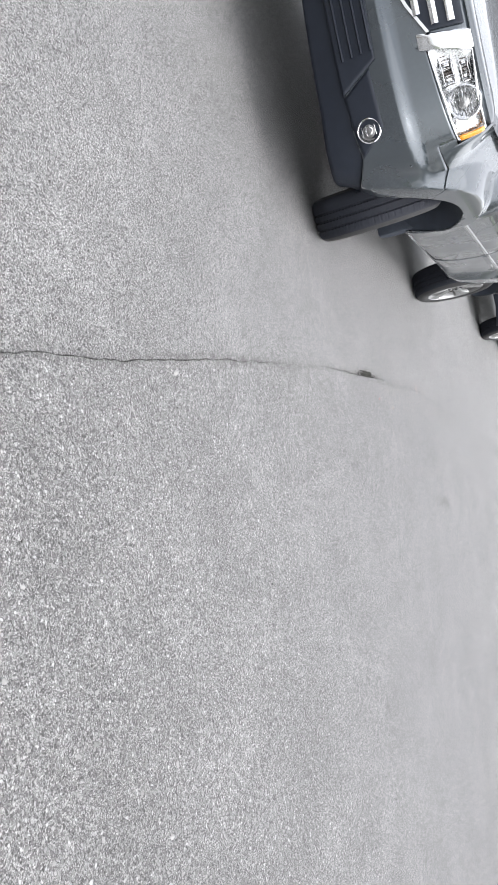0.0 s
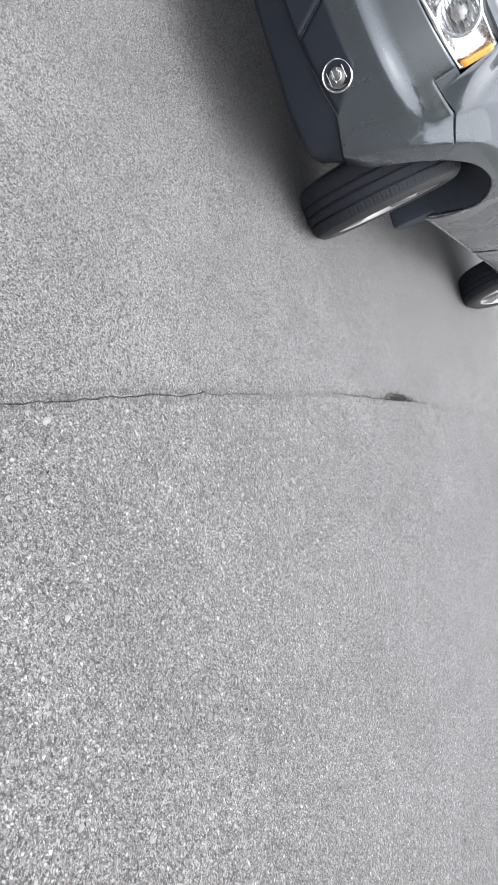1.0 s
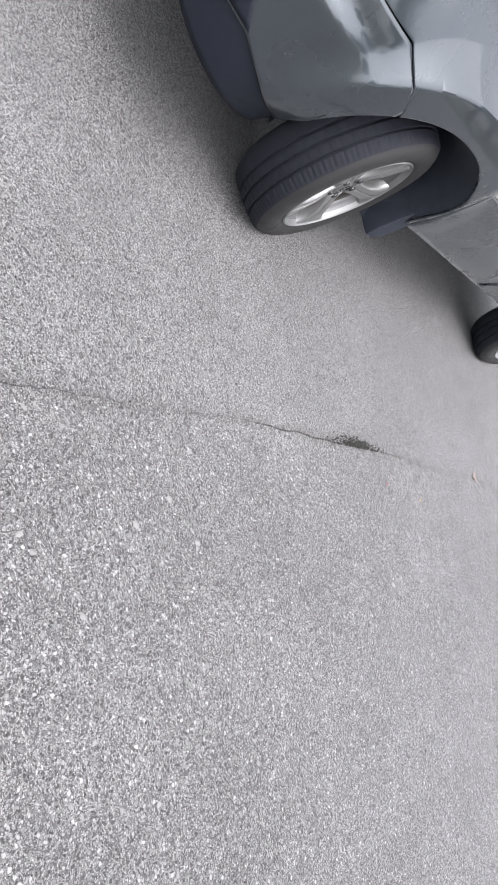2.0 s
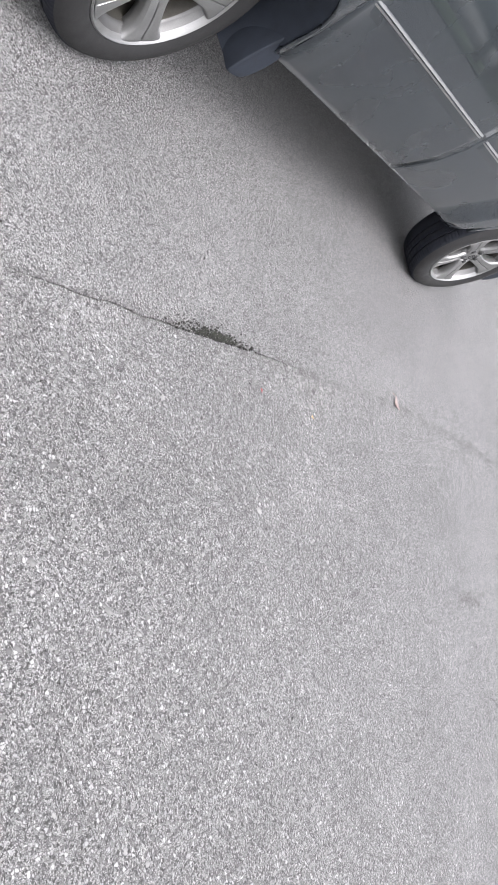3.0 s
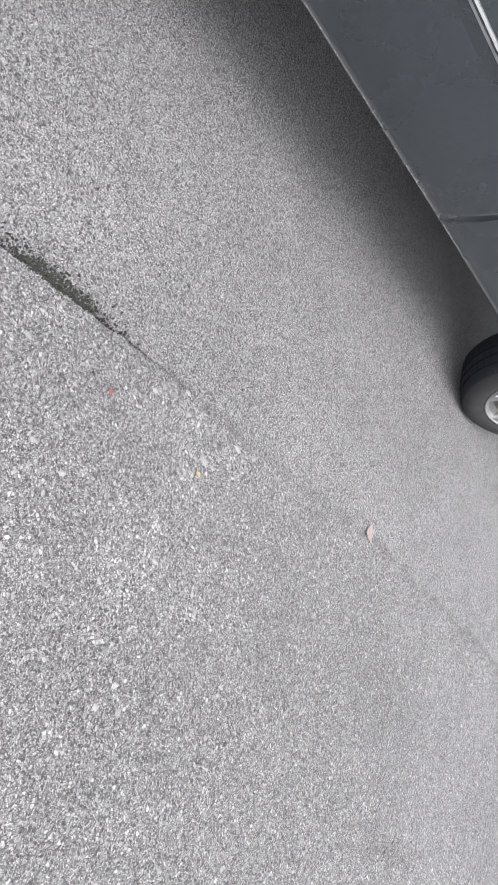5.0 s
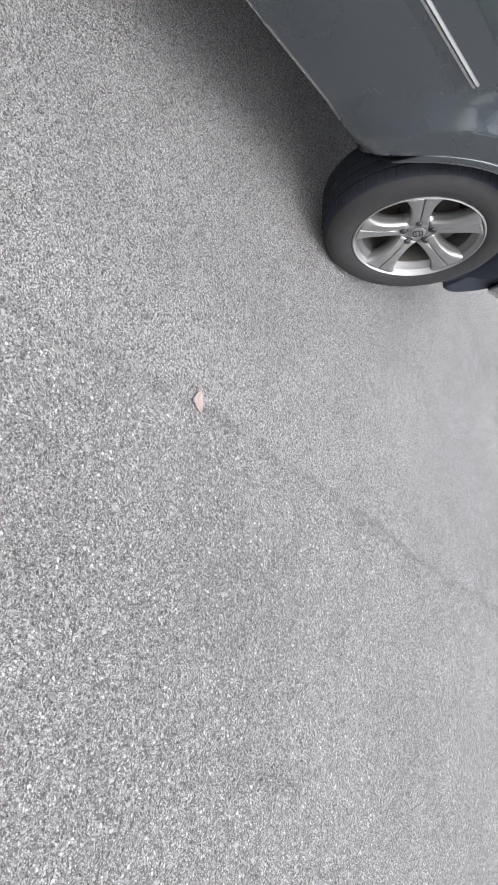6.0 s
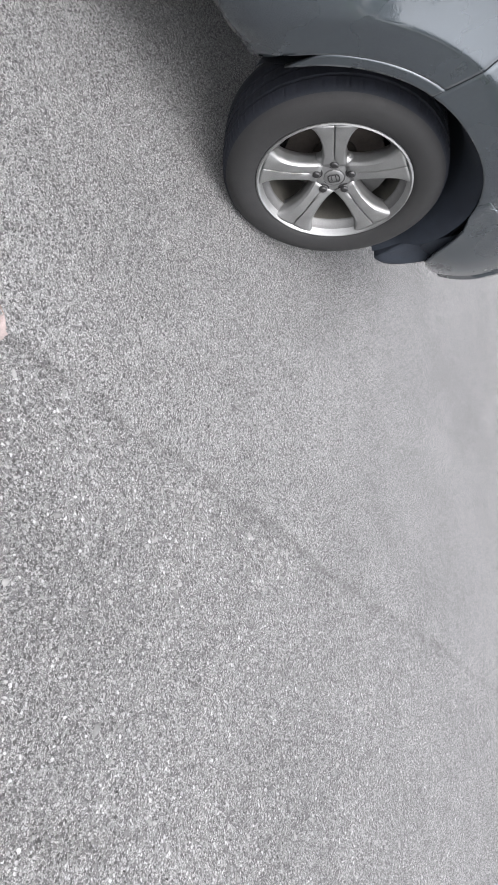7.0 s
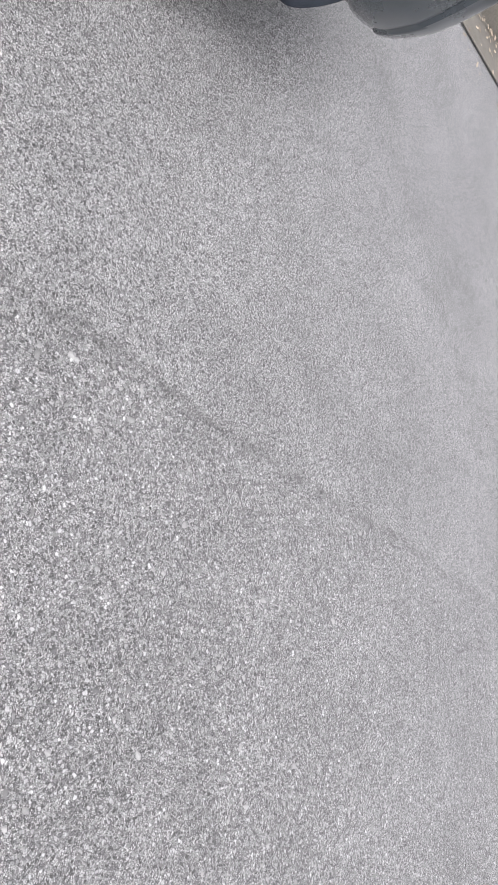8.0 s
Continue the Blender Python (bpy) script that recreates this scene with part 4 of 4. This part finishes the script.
def build_car(label, paint, lock):
    """A parked sport utility car; its front axle is at y = 0 and the near wheel faces lie at x = 0."""
    car = new("car")
    car.empty_display_size = 0.3
    tagged(car, label, "car", "parked cars")
    sill = const(0.405)
    # front bumper, both sides as one piece
    bm = bmesh.new()
    s_l = s_at_x(-0.024)
    for side in (1, -1):
        s_i = s_at_x(-0.405)
        waist = const(0.846)
        panel_into(bm, side, const(S_FRONT), const(s_i), nose_bottom, waist, 24, 36, 0.012)
        panel_into(bm, side, const(s_i), const(s_l), nose_bottom, waist, 30, 36, 0.012)
        panel_into(bm, side, const(s_l), const(-0.365), nose_bottom,
                   lambda y: 0.846 if y < -0.53 else max(arch_z(y) + 0.004, lerp_list((-0.53, -0.44, -0.365), (0.846, 0.797, 0.732), y)), 30, 36, 0.012)
        panel_into(bm, side, const(S_FRONT), const(s_i), waist, const(1.085), 24, 8, 0.012)
        panel_into(bm, side, const(s_i), const(s_l), waist, lambda v: lerp_list((s_i, s_l), (0.889, 0.928), v), 30, 8, 0.012)
    bmesh.ops.remove_doubles(bm, verts=bm.verts, dist=0.0008)
    bmesh.ops.reverse_faces(bm, faces=bm.faces)
    bumper = thick(part("front_bumper", bm, paint, car), 0.012)
    # black lower valance
    bm = bmesh.new()
    for side in (1, -1):
        panel_into(bm, side, const(S_FRONT), const(-0.505), lambda s: lerp_list((S_FRONT, s_at_x(-0.30), -0.6), (0.400, 0.370, 0.300), s), lambda s: nose_bottom(s) + 0.01, 44, 8, -0.012)
    bmesh.ops.remove_doubles(bm, verts=bm.verts, dist=0.0008)
    thick(part("valance", bm, BLACK_PLASTIC, bumper, "black plastic lower valance"), 0.012)
    # lower intake and grille
    for name, x1, z0, z1, n_bar in (("lower_intake", -0.43, 0.498, 0.695, 4), ("grille", -0.445, 0.835, 1.062, 3)):
        bm = bmesh.new()
        for side in (1, -1):
            cs = ((S_FRONT, z0), (s_at_x(x1 + (0.105 if n_bar == 4 else -0.17)), z0), (s_at_x(x1 + (0.01 if n_bar == 4 else 0.03)), z1 - (0.02 if n_bar == 4 else 0)), (S_FRONT, z1))
            if n_bar == 4:
                patch_into(bm, side, cs, 0.013, 28, 16)
            else:
                xm = s_at_x(-0.60)
                patch_into(bm, side, ((S_FRONT, z0), (xm, z0), (xm, z1), (S_FRONT, z1)), 0.016, 16, 16)
                patch_into(bm, side, ((xm, z0), (s_at_x(-0.452), 0.915), (s_at_x(-0.440), z1), (xm, z1)), 0.016, 16, 16)
        bmesh.ops.remove_doubles(bm, verts=bm.verts, dist=0.0008)
        black = thick(part(name, bm, BLACK_PLASTIC, car, "black grille with bright bars" if n_bar == 3 else "black lower air intake"), 0.006)
        for k in range(n_bar):
            z = z0 + (z1 - z0) * (k + 0.75) / (n_bar + 0.4)
            reach = x1 - 0.03 if n_bar == 4 else lerp_list((0.835, 0.93, 1.06), (-0.59, -0.47, -0.455), z)
            bm = bmesh.new()
            for side in (1, -1):
                h, drop = (0.006, 0.004) if n_bar == 4 else (0.019, 0.0)
                rows = []
                for s in np.linspace(S_FRONT, s_at_x(reach), 16):
                    rows.append([surf(s, z + dz, side, o - drop) for dz, o in ((-h, 0.014), (-h * 0.8, 0.028), (0, 0.033), (h * 0.8, 0.028), (h, 0.014))])
                grid_into(bm, rows, flip=side < 0)
            part("bar", bm, BLACK_PLASTIC if n_bar == 4 else CHROME, black)
        if n_bar == 3:
            for side in (1, -1):
                bm = bmesh.new()
                pts = [(S_FRONT, z0 - 0.006), (s_at_x(-0.64), z0 - 0.004), (s_at_x(-0.58), z0 + 0.016), (s_at_x(-0.445), z0 + 0.082)]
                fine = []
                for a, b in zip(pts, pts[1:]):
                    fine += [(a[0] + (b[0] - a[0]) * t, a[1] + (b[1] - a[1]) * t) for t in np.linspace(0, 1, 8)]
                grid_into(bm, [[surf(s, z - 0.012, side, 0.004), surf(s, z - 0.008, side, 0.026), surf(s, z + 0.006, side, 0.026), surf(s, z + 0.010, side, 0.004)] for s, z in fine], flip=side < 0)
                cs = ((s_at_x(-0.455), 0.864), (s_at_x(-0.386), 0.864), (s_at_x(-0.336), 1.085), (s_at_x(-0.412), 1.085))
                patch_into(bm, side, cs, 0.0145, 10, 14, 0.007)
                part("surround", bm, CHROME, black, "bright chrome grille surround")
    for side in (1, -1):
        head_lamp(car, side)
        fog_lamp(car, side)
        # front fender
        bm = bmesh.new()
        panel_into(bm, side, const(s_l + 0.002), lambda z: door_front(z) - 0.0035,
                   lambda y: 0.8470 if y < -0.5295 else (max(arch_z(y), lerp_list((-0.5295, -0.4395, -0.3645), (0.8470, 0.7980, 0.7330), y)) if y < -0.362 else max(arch_z(y), 0.405)), lambda y: belt(y) if y > s_l + 0.064 else 0.926, 120, 64)
        thick(part("front_fender", bm, paint, car), 0.012)
        # doors
        bm = bmesh.new()
        panel_into(bm, side, door_front, lambda z: door_mid(z) - 0.002, sill, belt, 24, 26)
        front_door = thick(part("front_door", bm, paint, car), 0.012)
        bm = bmesh.new()
        panel_into(bm, side, lambda z: door_mid(z) + 0.002, const(2.514), lambda y: max(0.405, arch_z(y, 1.075)), belt, 100, 50)
        rear_door = thick(part("rear_door", bm, paint, car), 0.012)
        # quarter panel with the crescent over the wheel
        bm = bmesh.new()
        panel_into(bm, side, const(2.262), const(2.516), lambda y: max(0.40, arch_z(y)), lambda y: max(0.402, arch_z(y, 1.075) - 0.0025), 40, 4)
        panel_into(bm, side, const(2.519), const(3.60), lambda y: max(arch_z(y), 0.786 if y > 2.985 else 0), belt, 70, 44)
        thick(part("rear_quarter", bm, paint, car), 0.012)
        # door mouldings with a bright strip, and door hems with painted highlights
        for door, ya, yb in ((front_door, 0.425, 1.452), (rear_door, 1.480, 2.122)):
            bm = bmesh.new()
            rows, strip = [], []
            for i, y in enumerate(np.linspace(ya, yb, 30)):
                zc = 0.775 + (y - 0.42) * 0.0206
                e = 0.4 if i in (0, 29) else 1.0
                rows.append([surf(y, zc + dz, side, o * e) for dz, o in ((-0.058, 0.0), (-0.052, 0.009), (-0.030, 0.015), (0.004, 0.017), (0.010, 0.012), (0.013, 0.0))])
                strip.append([surf(y, zc + dz, side, o * e) for dz, o in ((-0.007, 0.0150), (-0.006, 0.0200), (-0.001, 0.0200), (0.000, 0.0165), (0.005, 0.0165), (0.006, 0.0205), (0.0125, 0.0175), (0.016, 0.0))])
            grid_into(bm, rows, flip=side < 0)
            mould = part("side_moulding", bm, paint, door, "body-coloured side moulding")
            bm = bmesh.new()
            grid_into(bm, strip, flip=side < 0)
            part("bright_strip", bm, ALLOY, mould, "bright strip on the moulding")
        for door, ya, yb in ((front_door, 0.50, 1.437), (rear_door, 1.447, 2.205)):
            bm = bmesh.new()
            # bright tube puts the highlight of the painted hem into colour
            tube_into(bm, [surf(y, 0.4045, side, 0.011) for y in np.linspace(ya, yb, 24)], 0.0023, 6)
            part("hem_highlight", bm, LAMP_GREY, door, "door hem edge with its highlight as a bright line")
        for door, yh in ((front_door, 1.14), (rear_door, 2.25)):
            bm = bmesh.new()
            pts = [surf(yh + d, 1.005, side, o) for d, o in ((-0.10, 0.002), (-0.085, 0.028), (-0.04, 0.038), (0.04, 0.038), (0.085, 0.028), (0.10, 0.002))]
            tube_into(bm, pts, 0.012, 8)
            part("door_handle", bm, CHROME, door, "bright door handle")
        # wheel liners and mud flaps
        for yc, hf, hr in ((0.0, 0.52, 0.445), (BASE, 0.475, 0.42)):
            bm = bmesh.new()
            rows = []
            for i in range(49):
                a = (-0.26 if yc == 0 else -0.15) + (math.pi + (0.26 if yc == 0 else 0.15)) * i / 48
                ca, sa = math.cos(a), math.sin(a)
                y = yc + (hr if ca > 0 else hf) * (abs(ca) ** (2 / 2.2)) * (1 if ca > 0 else -1)
                z = HUB_Z + (0.455 * sa ** (2 / 2.2) if sa > 0 else 0.46 * sa)
                edge = surf(y, max(z, 0.41), side, 0.001)
                edge.z = z
                inn = -0.42 if side > 0 else 2 * CENTRE + 0.42
                deep = edge.x - side * 0.13
                funnel = [(edge.x + (deep - edge.x) * t, yc + (y - yc) * (1 - 0.135 * t ** 0.8), HUB_Z + (z - HUB_Z) * (1 - 0.10 * t ** 0.8)) for t in (0, 0.08, 0.2, 0.4, 0.6, 0.8, 1.0)]
                rows.append(funnel + [(inn, funnel[-1][1], funnel[-1][2]), (inn, yc, HUB_Z)])
            grid_into(bm, rows, flip=side > 0)
            part("wheel_liner", bm, LINER, car, "black wheel arch liner")
            # flap: a moulded block that continues the arch below the sill
            bm = bmesh.new()
            yb = yc + hr
            if yc == 0:
                poly = [(yb - 0.012, 0.52), (yb - 0.030, 0.44), (yb - 0.048, 0.34), (yb - 0.050, 0.262), (yb - 0.040, 0.248), (yb + 0.02, 0.252), (yb + 0.045, 0.31), (yb + 0.055, 0.412), (yb + 0.02, 0.50)]
            else:
                poly = [(yb - 0.024, 0.66), (yb - 0.006, 0.54), (yb + 0.000, 0.42), (yb + 0.020, 0.34), (yb + 0.026, 0.292), (yb + 0.045, 0.278), (yb + 0.090, 0.292), (yb + 0.130, 0.36), (yb + 0.160, 0.455), (yb + 0.11, 0.50), (yb + 0.06, 0.58), (yb + 0.0, 0.68)]
            for _ in range(2):
                nxt = poly[1:] + poly[:1]
                poly = [q for a, b in zip(poly, nxt) for q in ((a[0] * 0.75 + b[0] * 0.25, a[1] * 0.75 + b[1] * 0.25), (a[0] * 0.25 + b[0] * 0.75, a[1] * 0.25 + b[1] * 0.75))]
            rows = []
            for x, shrink in ((-0.036, 0.60), (-0.033, 0.80), (-0.036, 0.93), (-0.046, 1.0), (-0.16, 1.0), (-0.30, 1.0)):
                cy = sum(q[0] for q in poly) / len(poly)
                cz = sum(q[1] for q in poly) / len(poly)
                xx = x if side > 0 else 2 * CENTRE - x
                rows.append([(xx, cy + (y - cy) * shrink, cz + (z - cz) * shrink) for y, z in poly])
            vs = grid_into(bm, rows, loop=True, flip=side < 0)
            bm.faces.new(vs[0])
            bm.faces.new(vs[-1])
            bmesh.ops.recalc_face_normals(bm, faces=bm.faces)
            part("mud_flap", bm, LINER, car, "black plastic mud flap")
    # rear bumper and tailgate
    bm = bmesh.new()
    for side in (1, -1):
        panel_into(bm, side, const(2.990), const(S_REAR), lambda y: max(arch_z(min(y, 3.3)), lerp_list((3.0, 3.10, 3.135, 3.175, 3.22, 3.27, 3.33, 3.42, 4.5), (0.72, 0.655, 0.615, 0.555, 0.50, 0.458, 0.437, 0.428, 0.44), y)), lambda y: 0.7835, 110, 26)
    bmesh.ops.remove_doubles(bm, verts=bm.verts, dist=0.0008)
    rear = thick(part("rear_bumper", bm, paint, car), 0.012)
    # added dark panels that close the gap between liner and bumper
    for side in (1, -1):
        bm = bmesh.new()
        panel_into(bm, side, const(3.155), const(3.42), lambda y: lerp_list((3.155, 3.25), (0.50, 0.43), y), const(0.80), 16, 10, -0.022)
        part("gap_filler", bm, LINER, rear, "black filler panel added inside the bumper corner")
    bm = bmesh.new()
    for side in (1, -1):
        grid_into(bm, [[surf(s, z, side, o) for z, o in ((0.47, -0.014), (0.418, -0.012), (0.395, -0.06), (0.37, -0.34))] for s in np.linspace(3.27, S_REAR, 40)], flip=side > 0)
    part("undertray", bm, UNDERBODY, rear, "black tray under the bumper")
    bm = bmesh.new()
    for side in (1, -1):
        panel_into(bm, side, const(3.606), const(S_REAR), lambda y: 0.786, const(1.15), 20, 10)
    bmesh.ops.remove_doubles(bm, verts=bm.verts, dist=0.0008)
    thick(part("tailgate", bm, paint, car), 0.012)
    # bonnet
    bm = bmesh.new()
    rows = []
    for i in range(25):
        u = -1 + 2 * i / 24
        x = CENTRE + u * (0.915 - 0.05 * sstep(0.5, 1.0, abs(u)))
        s = s_at_x(CENTRE + abs(u) * 0.935 - 0.01)
        yf = plan(s)[0][1] + 0.055
        row = []
        for j in range(13):
            v = j / 12
            y = yf + (0.52 - yf) * v
            row.append((x, y, 1.083 + 0.042 * min(1, max(0, (y + 0.75) / 1.15)) + 0.055 * (1 - u ** 4) * sstep(0, 0.35, v) + 0.03 * v * (1 - u * u)))
        rows.append(row)
    grid_into(bm, rows, flip=True)
    bonnet = part("bonnet", bm, paint, car)
    bm = bmesh.new()
    for side in (1, -1):
        grid_into(bm, [[surf(s, z, side, o) for z, o in ((1.058, -0.022), (1.072, 0.0), (1.086, 0.012), (1.100, 0.008), (1.110, -0.03), (1.115, -0.14))] for s in np.linspace(S_FRONT, s_l + 0.085, 54)], flip=side < 0)
    bmesh.ops.remove_doubles(bm, verts=bm.verts, dist=0.0008)
    part("bonnet_lip", bm, paint, bonnet)
    # cabin shell and windows
    bm = bmesh.new()

    def section(f):
        w = 0.925 - 0.20 * f
        y0, y1 = 0.45 + 0.95 * f, 3.66 - 0.16 * f
        pts = []
        for k in range(40):
            a = 2 * math.pi * (k + 0.5) / 40
            ca, sa = math.cos(a), math.sin(a)
            px = abs(ca) ** 0.28 * (1 if ca > 0 else -1)
            py = abs(sa) ** 0.28 * (1 if sa > 0 else -1)
            pts.append((CENTRE + w * px, (y0 + y1) / 2 + (y1 - y0) / 2 * py, 1.12 + 0.64 * f))
        return pts

    rows = [section(f) for f in (0, 0.15, 0.3, 0.5, 0.7, 0.85, 0.95, 1.0)]
    top = section(1.0)
    rows.append([(CENTRE + (x - CENTRE) * 0.9, 2.45 + (y - 2.45) * 0.93, z + 0.035) for x, y, z in top])
    rows.append([(CENTRE + (x - CENTRE) * 0.4, 2.45 + (y - 2.45) * 0.5, z + 0.06) for x, y, z in top])
    vs = grid_into(bm, rows, loop=True)
    bm.faces.new(vs[-1])
    cabin = part("cabin", bm, paint, car)

    def side_x(f, o):
        return 0.925 - 0.20 * f + o

    for side in (1, -1):
        for ya, yb, lean in ((0.95, 1.50, 0.42), (1.58, 2.42, 0.0), (2.55, 3.38, -0.08)):
            bm = bmesh.new()
            rows = []
            for i in range(9):
                u = i / 8
                rows.append([(CENTRE + side * side_x(f, 0.006), ya + (yb - ya) * u + lean * (1 - u) * f, 1.12 + 0.64 * f) for f in np.linspace(0.08, 0.82, 7)])
            grid_into(bm, rows, flip=side < 0)
            thick(part("side_window", bm, GLASS_DARK, cabin, "dark tinted side window"), 0.006)
    for name, at_y, sign in (("windscreen", lambda f: 0.45 + 0.95 * f - 0.008, -1), ("rear_window", lambda f: 3.66 - 0.16 * f + 0.008, 1)):
        bm = bmesh.new()
        rows = []
        for i in range(13):
            u = -1 + 2 * i / 12
            rows.append([(CENTRE + u * (0.80 - 0.16 * f), at_y(f), 1.12 + 0.64 * f) for f in np.linspace(0.08, 0.9, 8)])
        grid_into(bm, rows, flip=sign > 0)
        thick(part(name, bm, GLASS_DARK, cabin, "dark tinted glass"), 0.006)
    # underside
    bm = bmesh.new()
    box_into(bm, (-1.50, -0.62, 0.34), (-0.41, 3.45, 1.06), 0.03)
    part("underbody", bm, UNDERBODY, car, "dark underbody")
    for side in (1, -1):
        bm = bmesh.new()
        rows = []
        for y in np.linspace(0.45, 2.26, 14):
            rows.append([surf(y, 0.412, side, -0.004), surf(y, 0.395, side, -0.020), surf(y, 0.36, side, -0.09), surf(y, 0.34, side, -0.30)])
        grid_into(bm, rows, flip=side > 0)
        part("sill", bm, UNDERBODY, car, "black sill underside")
    # wheels: the front ones are steered towards the road
    for y, steer in ((0.0, lock), (BASE, 0.0)):
        for side in (1, -1):
            x = 0.002 if side > 0 else 2 * CENTRE - 0.002
            add_wheel(car, "wheel", x, y, steer, SPIN[0 if y == 0 else 1] * side, side)
    return car


SPIN = (60.0, 60.0)
car = build_car("dark grey metallic sport utility car parked at the kerb", PAINT, 19.0)
second = build_car("dark navy sport utility car parked farther along the kerb", PAINT_DARK, -4.0)
second.matrix_basis = Matrix.Translation((-0.08, 7.75, 0))
# pale scratches in the paint behind the rear wheel
quarter = next(o for o in car.children if o.name.startswith("rear_quarter"))
for line, r in ((((3.150, 0.792), (3.128, 0.815), (3.112, 0.839), (3.098, 0.866), (3.084, 0.885)), 0.0014), (((3.02, 0.772), (3.069, 0.799), (3.110, 0.832), (3.147, 0.859), (3.19, 0.868), (3.226, 0.866)), 0.0009), (((3.165, 0.800), (3.150, 0.828), (3.138, 0.838)), 0.0011), (((3.185, 0.800), (3.176, 0.815)), 0.0011)):
    bm = bmesh.new()
    fine = [(a[0] + (b[0] - a[0]) * t, a[1] + (b[1] - a[1]) * t) for a, b in zip(line, line[1:]) for t in (0, 0.25, 0.5, 0.75)]
    tube_into(bm, [surf(y, z, 1, 0.0118) for y, z in fine], r, 5)
    part("scratch", bm, LAMP_GREY, quarter, "pale scratch in the paint")
for ob in WHEEL.values():
    bpy.data.objects.remove(ob)
